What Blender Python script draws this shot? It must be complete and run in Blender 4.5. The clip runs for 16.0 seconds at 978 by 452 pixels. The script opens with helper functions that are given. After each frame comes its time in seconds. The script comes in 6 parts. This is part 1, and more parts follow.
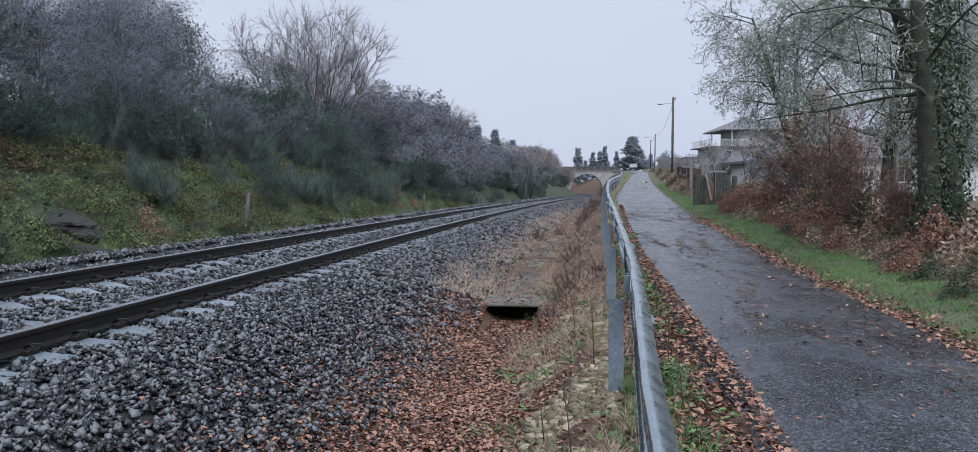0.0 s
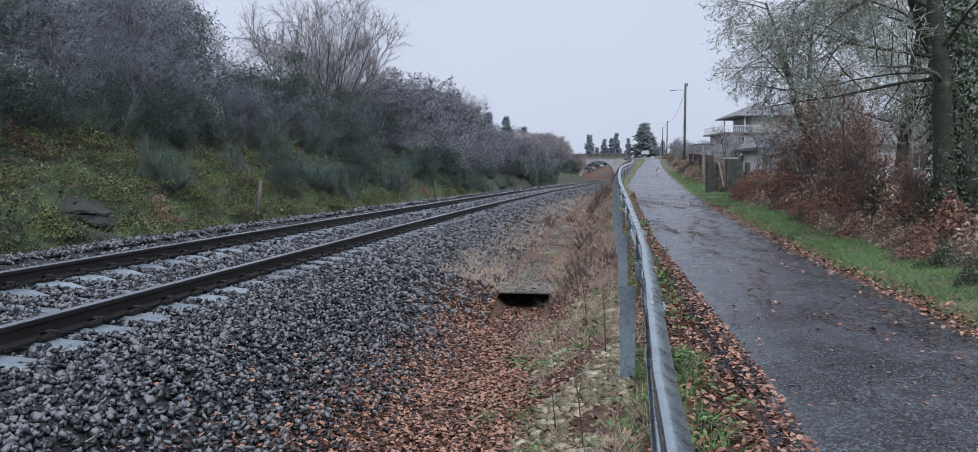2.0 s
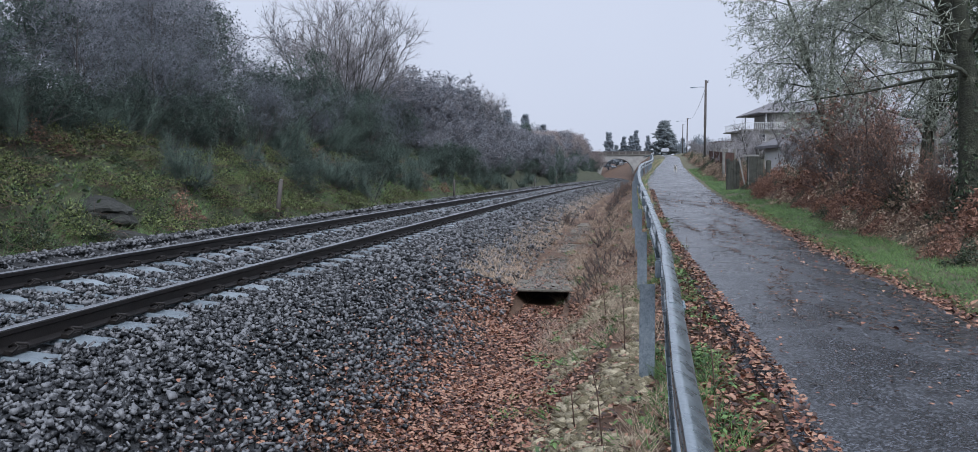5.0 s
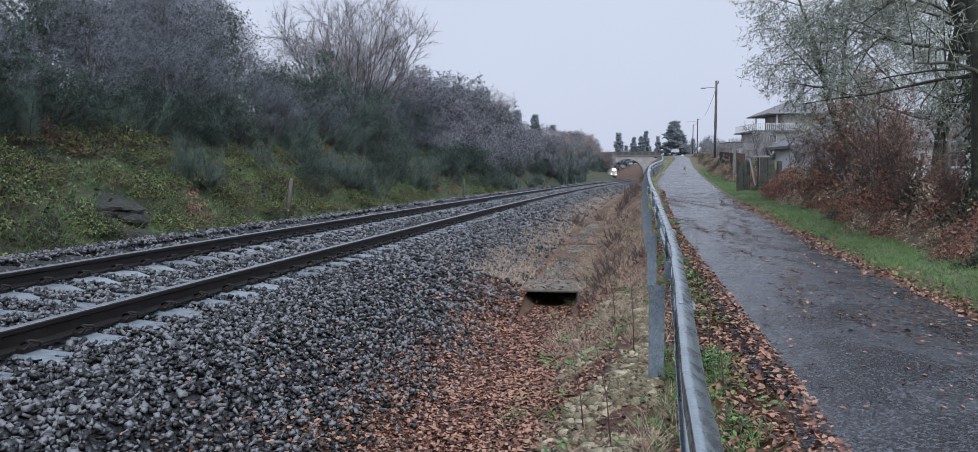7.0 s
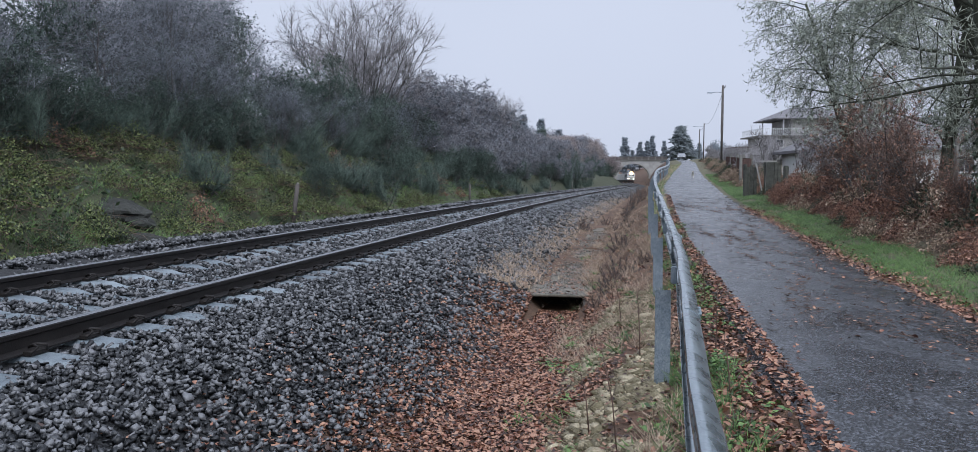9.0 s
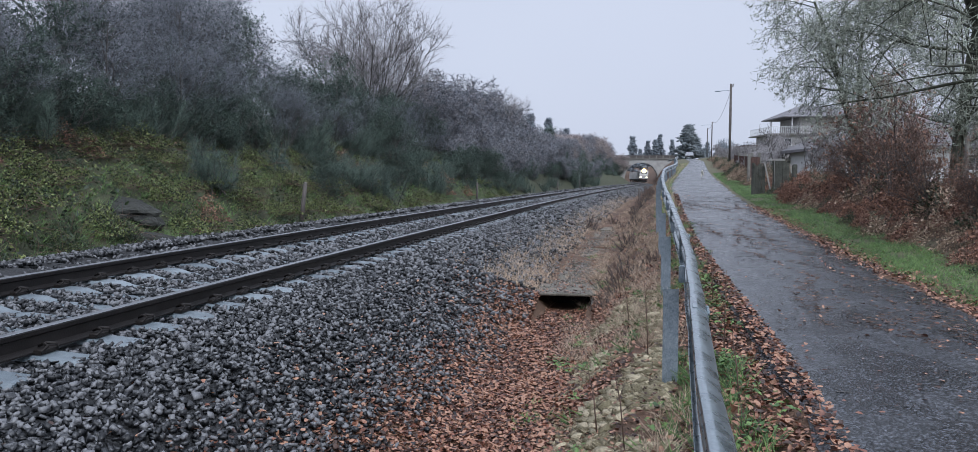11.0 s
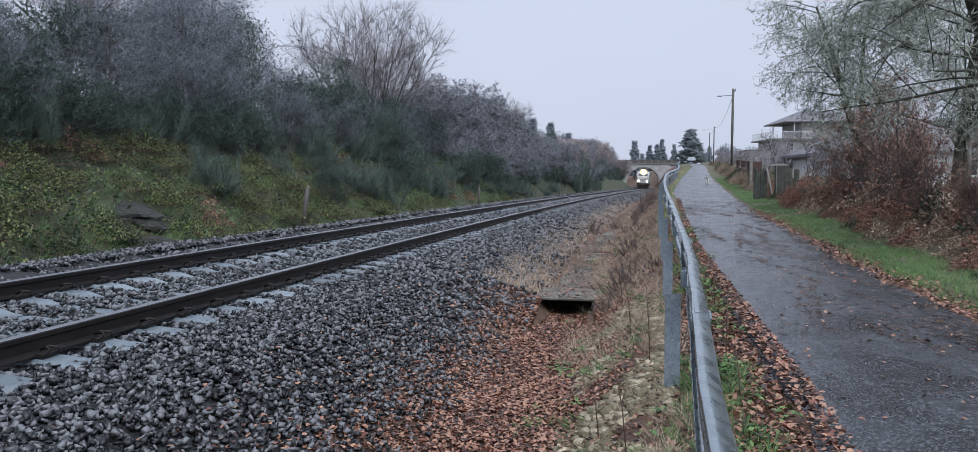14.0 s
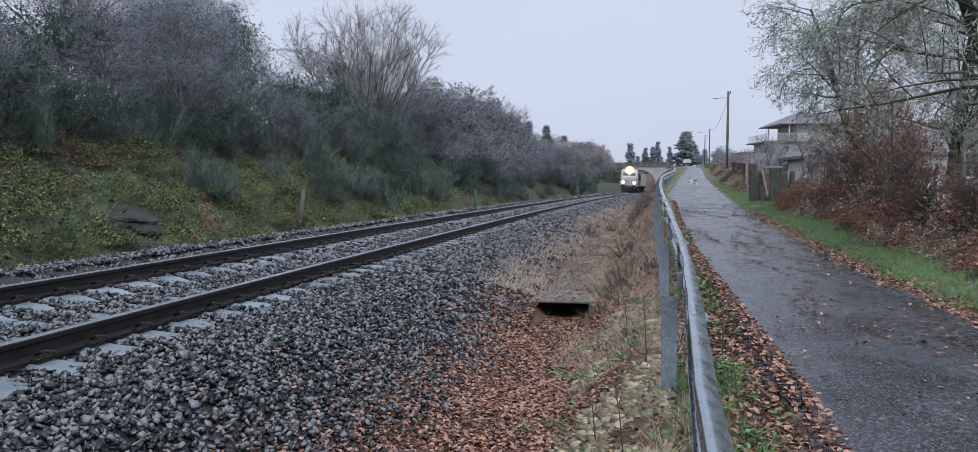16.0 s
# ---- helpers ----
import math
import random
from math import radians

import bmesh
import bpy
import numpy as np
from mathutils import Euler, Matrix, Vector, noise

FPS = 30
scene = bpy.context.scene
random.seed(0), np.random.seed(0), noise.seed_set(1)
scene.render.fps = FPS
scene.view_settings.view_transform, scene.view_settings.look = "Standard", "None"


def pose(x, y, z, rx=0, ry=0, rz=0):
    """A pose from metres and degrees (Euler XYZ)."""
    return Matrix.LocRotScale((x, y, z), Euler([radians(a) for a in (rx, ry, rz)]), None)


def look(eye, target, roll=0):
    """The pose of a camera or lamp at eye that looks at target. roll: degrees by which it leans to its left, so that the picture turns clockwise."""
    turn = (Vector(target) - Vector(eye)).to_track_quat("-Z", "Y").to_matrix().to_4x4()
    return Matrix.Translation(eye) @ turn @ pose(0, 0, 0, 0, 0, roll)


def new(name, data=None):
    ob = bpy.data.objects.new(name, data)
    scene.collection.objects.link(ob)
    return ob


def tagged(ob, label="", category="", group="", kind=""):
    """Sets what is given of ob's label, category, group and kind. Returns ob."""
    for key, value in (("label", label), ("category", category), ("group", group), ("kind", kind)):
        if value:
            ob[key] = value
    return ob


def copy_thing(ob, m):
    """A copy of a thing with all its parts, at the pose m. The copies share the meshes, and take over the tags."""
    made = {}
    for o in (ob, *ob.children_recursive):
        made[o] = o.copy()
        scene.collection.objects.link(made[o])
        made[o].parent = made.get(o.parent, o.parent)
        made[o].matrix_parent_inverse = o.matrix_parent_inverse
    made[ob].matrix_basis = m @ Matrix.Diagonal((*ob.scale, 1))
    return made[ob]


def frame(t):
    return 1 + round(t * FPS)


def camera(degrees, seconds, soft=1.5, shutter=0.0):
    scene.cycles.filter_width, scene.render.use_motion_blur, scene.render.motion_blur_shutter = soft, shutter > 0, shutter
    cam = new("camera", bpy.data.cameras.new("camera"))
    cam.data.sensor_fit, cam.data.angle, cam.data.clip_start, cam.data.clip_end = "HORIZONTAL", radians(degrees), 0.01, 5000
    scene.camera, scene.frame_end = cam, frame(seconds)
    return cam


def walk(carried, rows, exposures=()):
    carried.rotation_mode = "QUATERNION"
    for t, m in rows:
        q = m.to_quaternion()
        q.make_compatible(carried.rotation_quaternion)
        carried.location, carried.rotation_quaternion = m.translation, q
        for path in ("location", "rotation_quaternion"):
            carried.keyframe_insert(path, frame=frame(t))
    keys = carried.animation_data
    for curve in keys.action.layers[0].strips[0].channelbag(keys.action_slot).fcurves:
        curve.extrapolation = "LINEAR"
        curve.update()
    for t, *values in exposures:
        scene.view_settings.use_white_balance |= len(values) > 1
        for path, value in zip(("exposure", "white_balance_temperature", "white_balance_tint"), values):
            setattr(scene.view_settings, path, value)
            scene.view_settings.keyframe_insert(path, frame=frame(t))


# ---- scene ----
# The camera turns on the spot, held in the hand 1.65 m above a lane beside a railway.
EYE = (0.0, 0.0, 1.65)
cam = camera(63.2, 16.0, soft=0.75)
TURNS = [
    (0, 87.447, -0.014, -4.024), (0.5, 87.122, 0.24, -3.731), (1, 86.771, 0.304, -3.476), (1.5, 86.61, 0.269, -3.296),
    (2, 86.527, 0.11, -3.211), (2.5, 86.531, 0.001, -3.084), (3, 86.472, -0.006, -2.882), (3.5, 86.403, 0.039, -2.597),
    (4, 86.39, 0.127, -2.318), (6.5, 86.363, 0.037, -1.31), (7, 86.391, 0.005, -1.164), (7.5, 86.404, -0.026, -1.05),
    (8, 86.485, -0.087, -0.925), (8.5, 86.589, -0.086, -0.825), (9, 86.707, -0.093, -0.731), (11.5, 86.629, 0.046, -0.069),
    (12, 86.737, 0.089, 0.013), (12.5, 86.83, 0, 0), (13, 86.874, -0.037, -0.014), (13.5, 86.947, -0.08, -0.051),
    (14, 86.957, -0.097, -0.052), (14.5, 86.966, -0.119, -0.119), (15, 86.919, -0.077, -0.184), (15.5, 86.921, 0.048, -0.258),
    (16, 87.174, 0.096, -0.337)]
walk(cam, [(t, pose(*EYE, a, b, c)) for t, a, b, c in TURNS], [(0, 0.22, 5840, 9), (16, 0.22, 5840, 9)])

# ---- sky and light: a wet, overcast winter day ----
world = bpy.data.worlds.new("overcast_sky")
scene.world = world
world.use_nodes = True
wn, wl = world.node_tree.nodes, world.node_tree.links
bg = wn["Background"]
sky = wn.new("ShaderNodeTexSky")
sky.sky_type, sky.sun_disc = "NISHITA", False
sky.sun_elevation, sky.sun_rotation = radians(54), radians(161)
sky.air_density, sky.dust_density = 1.0, 6.0
sky_grey = wn.new("ShaderNodeHueSaturation")
sky_grey.inputs["Saturation"].default_value = 0.25
sky_grey.inputs["Value"].default_value = 0.1
cloud = wn.new("ShaderNodeMixRGB")
cloud.inputs[0].default_value = 0.86
cloud_tone = wn.new("ShaderNodeTexNoise")
cloud_tone.inputs["Scale"].default_value, cloud_tone.inputs["Detail"].default_value = 1.6, 4
cloud_ramp = wn.new("ShaderNodeValToRGB")
cloud_ramp.color_ramp.elements[0].position, cloud_ramp.color_ramp.elements[1].position = 0.3, 0.75
cloud_ramp.color_ramp.elements[0].color = (0.59, 0.604, 0.682, 1)
cloud_ramp.color_ramp.elements[1].color = (0.655, 0.665, 0.735, 1)
wl.new(cloud_tone.outputs["Fac"], cloud_ramp.inputs["Fac"])
wl.new(sky.outputs["Color"], sky_grey.inputs["Color"])
wl.new(sky_grey.outputs["Color"], cloud.inputs[1])
wl.new(cloud_ramp.outputs["Color"], cloud.inputs[2])
# a closed cloud is brighter overhead than near the horizon
sky_dir = wn.new("ShaderNodeTexCoord")
sky_sep = wn.new("ShaderNodeSeparateXYZ")
sky_lift = wn.new("ShaderNodeMapRange")
sky_lift.inputs[1].default_value, sky_lift.inputs[2].default_value = 0.3, 1.0
sky_lift.inputs[3].default_value, sky_lift.inputs[4].default_value = 1.0, 1.9
sky_mul = wn.new("ShaderNodeVectorMath")
sky_mul.operation = "SCALE"
wl.new(sky_dir.outputs["Generated"], sky_sep.inputs[0])
wl.new(sky_sep.outputs["Z"], sky_lift.inputs[0])
wl.new(cloud.outputs["Color"], sky_mul.inputs[0])
wl.new(sky_lift.outputs[0], sky_mul.inputs["Scale"])
wl.new(sky_mul.outputs[0], bg.inputs["Color"])
bg.inputs["Strength"].default_value = 1.0
sun = new("sun", bpy.data.lights.new("sun", "SUN"))
sun.data.energy, sun.data.angle, sun.data.color = 1.5, radians(60), (1.0, 0.97, 0.93)
sun.matrix_world = look((0, 0, 50), (-12, 34, 0))


# ---- materials ----
def mat(name, dark, light, scale=4.0, rough=0.8, bump=0.3, fine=40.0, metal=0.0, coarse_mix=0.6, random_by="", spread=0.25,
        bump_dist=0.01, wet=0.0, third=None, third_at=0.6):
    """Two tones mixed by a coarse and a fine noise, with fine relief; random_by: 'island' or 'object' varies the tone piece by piece."""
    m = bpy.data.materials.new(name)
    m.use_nodes = True
    n, l = m.node_tree.nodes, m.node_tree.links
    b = n["Principled BSDF"]
    tc = n.new("ShaderNodeTexCoord")
    a, f = n.new("ShaderNodeTexNoise"), n.new("ShaderNodeTexNoise")
    a.inputs["Scale"].default_value, a.inputs["Detail"].default_value = scale, 5
    f.inputs["Scale"].default_value, f.inputs["Detail"].default_value = fine, 3
    l.new(tc.outputs["Object"], a.inputs["Vector"])
    l.new(tc.outputs["Object"], f.inputs["Vector"])
    mix = n.new("ShaderNodeMix")
    mix.data_type = "FLOAT"
    mix.inputs[0].default_value = 1 - coarse_mix
    l.new(a.outputs["Fac"], mix.inputs[2])
    l.new(f.outputs["Fac"], mix.inputs[3])
    fac = mix.outputs[0]
    if random_by:
        g = n.new("ShaderNodeNewGeometry" if random_by == "island" else "ShaderNodeObjectInfo")
        rnd = g.outputs["Random Per Island" if random_by == "island" else "Random"]
        k = n.new("ShaderNodeMath")
        k.operation = "MULTIPLY_ADD"
        k.inputs[1].default_value, k.inputs[2].default_value = spread * 2, -spread
        l.new(rnd, k.inputs[0])
        s = n.new("ShaderNodeMath")
        s.operation = "ADD"
        l.new(fac, s.inputs[0])
        l.new(k.outputs[0], s.inputs[1])
        fac = s.outputs[0]
    ramp = n.new("ShaderNodeValToRGB")
    ramp.color_ramp.elements[0].position, ramp.color_ramp.elements[1].position = 0.32, 0.68
    ramp.color_ramp.elements[0].color, ramp.color_ramp.elements[1].color = (*dark, 1), (*light, 1)
    if third:
        e = ramp.color_ramp.elements.new(third_at)
        e.color = (*third, 1)
    l.new(fac, ramp.inputs["Fac"])
    l.new(ramp.outputs["Color"], b.inputs["Base Color"])
    b.inputs["Roughness"].default_value, b.inputs["Metallic"].default_value = rough, metal
    if wet:
        r = n.new("ShaderNodeMapRange")
        r.inputs[1].default_value, r.inputs[2].default_value = 0.35, 0.65
        r.inputs[3].default_value, r.inputs[4].default_value = max(0.08, rough - wet), rough
        l.new(a.outputs["Fac"], r.inputs[0])
        l.new(r.outputs[0], b.inputs["Roughness"])
    if bump:
        bp = n.new("ShaderNodeBump")
        bp.inputs["Strength"].default_value, bp.inputs["Distance"].default_value = bump, bump_dist
        l.new(f.outputs["Fac"], bp.inputs["Height"])
        l.new(bp.outputs["Normal"], b.inputs["Normal"])
    return m


def glow(name, colour, strength):
    m = bpy.data.materials.new(name)
    m.use_nodes = True
    b = m.node_tree.nodes["Principled BSDF"]
    b.inputs["Base Color"].default_value = (*colour, 1)
    b.inputs["Emission Color"].default_value = (*colour, 1)
    b.inputs["Emission Strength"].default_value = strength
    return m


def asphalt():
    """Worn chip-sealed asphalt: pale and dark chips, damp patches and long streaks."""
    m = mat("worn_wet_asphalt", (0.011, 0.0125, 0.0155), (0.05, 0.053, 0.059), 1.6, 0.36, 0.0, 22, wet=0.2, coarse_mix=0.55)
    n, l = m.node_tree.nodes, m.node_tree.links
    b = n["Principled BSDF"]
    tc = [k for k in n if k.type == "TEX_COORD"][0]
    old = b.inputs["Base Color"].links[0].from_socket
    chips = n.new("ShaderNodeTexVoronoi")
    chips.inputs["Scale"].default_value = 62
    b.inputs["Specular IOR Level"].default_value = 0.45
    l.new(tc.outputs["Object"], chips.inputs["Vector"])
    tone = n.new("ShaderNodeValToRGB")
    tone.color_ramp.elements[0].position, tone.color_ramp.elements[1].position = 0.45, 0.97
    tone.color_ramp.elements[0].color, tone.color_ramp.elements[1].color = (0.35, 0.35, 0.36, 1), (4.6, 4.6, 4.7, 1)
    l.new(chips.outputs["Color"], tone.inputs["Fac"])
    mul = n.new("ShaderNodeMixRGB")
    mul.blend_type = "MULTIPLY"
    mul.inputs[0].default_value = 0.85
    l.new(old, mul.inputs[1])
    l.new(tone.outputs["Color"], mul.inputs[2])
    l.new(mul.outputs["Color"], b.inputs["Base Color"])
    bp = n.new("ShaderNodeBump")
    bp.inputs["Strength"].default_value, bp.inputs["Distance"].default_value = 0.6, 0.008
    l.new(chips.outputs["Distance"], bp.inputs["Height"])
    l.new(bp.outputs["Normal"], b.inputs["Normal"])
    return m


M_EARTH = mat("leafy_earth", (0.05, 0.031, 0.022), (0.19, 0.105, 0.068), 3.0, 0.9, 0.6, 60, third=(0.09, 0.052, 0.03), third_at=0.5)
M_BANKSOIL = mat("mossy_bank_soil", (0.02, 0.024, 0.013), (0.075, 0.082, 0.04), 1.5, 0.9, 0.7, 20, bump_dist=0.05)
M_TURF = mat("winter_turf", (0.05, 0.045, 0.028), (0.13, 0.125, 0.065), 1.2, 0.9, 0.7, 40, bump_dist=0.03)
M_ASPHALT = asphalt()
M_STONE = mat("wet_ballast_stone", (0.005, 0.006, 0.0075), (0.16, 0.163, 0.172), 5.0, 0.48, 0.3, 60, random_by="island", spread=0.42, wet=0.15, third=(0.034, 0.036, 0.04), third_at=0.52)
# near-black so the bed paints the shade in gaps between ballast stones
M_BED = mat("gap_shade_ballast_bed", (0.003, 0.0035, 0.004), (0.022, 0.023, 0.025), 9.0, 0.7, 1.0, 24, coarse_mix=0.35, bump_dist=0.04)
M_RAIL = mat("rusty_rail_steel", (0.006, 0.0055, 0.0055), (0.022, 0.018, 0.017), 6.0, 0.5, 0.2, 80, metal=0.3)
M_RAILTOP = mat("polished_rail_head", (0.34, 0.35, 0.37), (0.52, 0.53, 0.55), 6.0, 0.34, 0.05, 80, metal=1.0)
M_SLEEPER = mat("wet_concrete_sleeper", (0.1, 0.125, 0.145), (0.2, 0.235, 0.26), 5.0, 0.5, 0.3, 70, random_by="object", spread=0.2, wet=0.2)
M_CLIP = mat("rusty_clip_steel", (0.009, 0.008, 0.008), (0.035, 0.029, 0.026), 20.0, 0.6, 0.2, 80, metal=0.4)
M_ZINC = mat("galvanised_steel", (0.2, 0.245, 0.275), (0.4, 0.45, 0.475), 7.0, 0.36, 0.15, 45, metal=0.85, wet=0.14)
M_ZINC_DULL = mat("weathered_galvanised_steel", (0.1, 0.145, 0.185), (0.4, 0.45, 0.5), 16.0, 0.55, 0.2, 110, metal=0.5, coarse_mix=0.3)
M_CONCRETE = mat("mossy_concrete", (0.09, 0.09, 0.075), (0.3, 0.29, 0.27), 4.0, 0.85, 0.5, 50)
M_BARK = mat("dark_wet_bark", (0.045, 0.042, 0.042), (0.16, 0.15, 0.143), 6.0, 0.85, 0.8, 40, bump_dist=0.02)
M_MOSSBARK = mat("mossy_bark", (0.025, 0.026, 0.022), (0.16, 0.17, 0.125), 5.0, 0.9, 0.8, 35, bump_dist=0.03, third=(0.06, 0.066, 0.045), third_at=0.55)
M_TWIG = mat("grey_lilac_twigs", (0.17, 0.16, 0.168), (0.38, 0.365, 0.375), 0.6, 0.9, 0.0, 20, random_by="object", spread=0.12)
# reddish twigs lifted paler, distance haze painted into the base colour
M_HAZED_REDTWIG = mat("hazed_reddish_twigs", (0.2, 0.17, 0.168), (0.4, 0.34, 0.33), 0.6, 0.9, 0.0, 20, random_by="object", spread=0.12)
M_MOSS = mat("pale_dry_moss", (0.18, 0.155, 0.09), (0.52, 0.45, 0.31), 3.0, 0.95, 0.9, 60, random_by="island", spread=0.3, bump_dist=0.02, third=(0.28, 0.245, 0.16), third_at=0.5)
M_LICHEN = mat("lichen_twigs", (0.14, 0.16, 0.13), (0.46, 0.5, 0.41), 1.2, 0.95, 0.3, 30, random_by="island", spread=0.2)
M_BROOM = mat("broom_green", (0.024, 0.043, 0.035), (0.1, 0.14, 0.112), 0.8, 0.8, 0.0, 20, random_by="island", spread=0.2)
M_BRAMBLE = mat("bramble_leaf", (0.01, 0.018, 0.009), (0.2, 0.235, 0.08), 0.8, 0.6, 0.0, 20, random_by="island", spread=0.32, third=(0.075, 0.1, 0.032), third_at=0.52)
M_BROWNTWIG = mat("brown_bramble_stems", (0.07, 0.045, 0.035), (0.2, 0.13, 0.1), 0.8, 0.85, 0.0, 20, random_by="island", spread=0.25)
M_RUSSET = mat("russet_dead_leaf", (0.1, 0.05, 0.036), (0.36, 0.2, 0.14), 1.2, 0.75, 0.0, 20, random_by="island", spread=0.35)
M_LITTER = mat("fallen_oak_leaf", (0.042, 0.02, 0.014), (0.36, 0.2, 0.13), 1.2, 0.5, 0.0, 20, random_by="island", spread=0.4, third=(0.2, 0.077, 0.047), third_at=0.5)
M_GRASS = mat("wet_grass", (0.035, 0.08, 0.022), (0.14, 0.235, 0.065), 1.0, 0.55, 0.0, 30, random_by="island", spread=0.3)
M_STRAW = mat("dead_grass", (0.2, 0.145, 0.1), (0.5, 0.39, 0.29), 1.0, 0.8, 0.0, 30, random_by="island", spread=0.3)
M_IVY = mat("dark_evergreen_leaf", (0.015, 0.03, 0.016), (0.06, 0.09, 0.04), 1.5, 0.5, 0.0, 30, random_by="island", spread=0.3)
M_SLATE = mat("slate_grey_twigs", (0.095, 0.101, 0.118), (0.27, 0.283, 0.32), 0.6, 0.9, 0.0, 20, random_by="island", spread=0.2)
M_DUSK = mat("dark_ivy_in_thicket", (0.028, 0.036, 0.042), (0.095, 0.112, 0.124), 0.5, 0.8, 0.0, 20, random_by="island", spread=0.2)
M_ROCK = mat("dark_bank_rock", (0.006, 0.007, 0.006), (0.04, 0.042, 0.036), 2.2, 0.8, 0.8, 14, bump_dist=0.05)


# ---- mesh helpers ----
rng = np.random.default_rng(7)


def mesh_of(name, verts, faces, material, smooth=False):
    me = bpy.data.meshes.new(name)
    me.from_pydata([tuple(v) for v in verts], [], [tuple(f) for f in faces])
    for m in material if isinstance(material, (list, tuple)) else [material]:
        me.materials.append(m)
    if smooth:
        me.polygons.foreach_set("use_smooth", [True] * len(me.polygons))
    me.update()
    return me


def same_faces(name, verts, faces, material, smooth=False):
    """A mesh out of arrays: verts (n, 3), faces (m, 3 or 4)."""
    verts, faces = np.asarray(verts, np.float32), np.asarray(faces, np.int32)
    me = bpy.data.meshes.new(name)
    k = faces.shape[1]
    me.vertices.add(len(verts))
    me.vertices.foreach_set("co", verts.ravel())
    me.loops.add(faces.size)
    me.loops.foreach_set("vertex_index", faces.ravel())
    me.polygons.add(len(faces))
    me.polygons.foreach_set("loop_start", np.arange(0, faces.size, k, dtype=np.int32))
    if smooth:
        me.polygons.foreach_set("use_smooth", np.ones(len(faces), bool))
    me.materials.append(material)
    me.update(calc_edges=True)
    return me


def part(name, bm, material, parent, label=""):
    """A bmesh, or a ready mesh, as one mesh object under a thing or a part."""
    if isinstance(bm, bmesh.types.BMesh):
        me = bpy.data.meshes.new(name)
        bm.to_mesh(me)
        bm.free()
        me.materials.append(material)
    else:
        me = bm
    ob = new(name, me)
    ob.parent = parent
    return tagged(ob, label)


def thing(name, m, label, category, group="", kind=""):
    ob = new(name)
    ob.empty_display_size = 0.2
    ob.matrix_world = m
    return tagged(ob, label, category, group, kind)


def box(sx, sy, sz, at=(0, 0, 0), bevel=0.0, bm=None, turn=None):
    """A box with its base centre at 'at', joined to bm if given."""
    b = bmesh.new()
    bmesh.ops.create_cube(b, size=1, matrix=Matrix.Translation((0, 0, sz / 2)) @ Matrix.Diagonal((sx, sy, sz, 1)))
    if bevel:
        bmesh.ops.bevel(b, geom=b.edges[:], offset=bevel, segments=2, affect="EDGES")
    bmesh.ops.transform(b, matrix=Matrix.Translation(at) @ (turn or Matrix()), verts=b.verts)
    return join(bm, b)


def join(bm, b):
    if bm is None:
        return b
    tmp = bpy.data.meshes.new("tmp")
    b.to_mesh(tmp)
    b.free()
    bm.from_mesh(tmp)
    bpy.data.meshes.remove(tmp)
    return bm


def tube(points, radii, sides=8, bm=None, cap=True):
    """A tapered tube along points."""
    bm = bm or bmesh.new()
    rings = []
    pts = [Vector(p) for p in points]
    for i, p in enumerate(pts):
        d = (pts[min(i + 1, len(pts) - 1)] - pts[max(i - 1, 0)]).normalized()
        q = d.to_track_quat("Z", "Y").to_matrix()
        r = radii[i] if isinstance(radii, (list, tuple)) else radii
        rings.append([bm.verts.new(p + q @ Vector((r * math.cos(2 * math.pi * k / sides), r * math.sin(2 * math.pi * k / sides), 0)))
                      for k in range(sides)])
    for a, b in zip(rings, rings[1:]):
        for k in range(sides):
            f = bm.faces.new((a[k], a[(k + 1) % sides], b[(k + 1) % sides], b[k]))
            f.smooth = True
    if cap:
        bm.faces.new(rings[0][::-1])
        bm.faces.new(rings[-1])
    return bm


def sweep(profile, path, closed=True):
    """Profile points (across, up) carried along path rows (point, across vector); ends capped when closed."""
    bm = bmesh.new()
    rings = [[bm.verts.new(Vector(p) + Vector(a) * u + Vector((0, 0, v))) for u, v in profile] for p, a in path]
    n = len(profile)
    for a, b in zip(rings, rings[1:]):
        for k in range(n if closed else n - 1):
            bm.faces.new((a[k], a[(k + 1) % n], b[(k + 1) % n], b[k]))
    if closed:
        bm.faces.new(rings[0])
        bm.faces.new(rings[-1][::-1])
    bmesh.ops.recalc_face_normals(bm, faces=bm.faces)
    return bm


def spikes(bases, tips, widths):
    """Three-sided tapering slivers from bases to tips, as arrays."""
    bases, tips = np.asarray(bases, float), np.asarray(tips, float)
    n = len(bases)
    w = np.broadcast_to(np.asarray(widths, float), (n,))[:, None]
    d = tips - bases
    d /= np.linalg.norm(d, axis=1, keepdims=True) + 1e-9
    h = np.where(np.abs(d[:, 2:3]) > 0.9, [[1.0, 0, 0]], [[0, 0, 1.0]])
    a = np.cross(d, h)
    a /= np.linalg.norm(a, axis=1, keepdims=True) + 1e-9
    c = np.cross(d, a)
    v = np.stack([bases + a * w, bases - a * w * 0.5 + c * w * 0.87, bases - a * w * 0.5 - c * w * 0.87, tips], 1).reshape(-1, 3)
    i = np.arange(n)[:, None] * 4
    f = np.concatenate([i + [[0, 1, 3]], i + [[1, 2, 3]], i + [[2, 0, 3]]], 0)
    return v, f


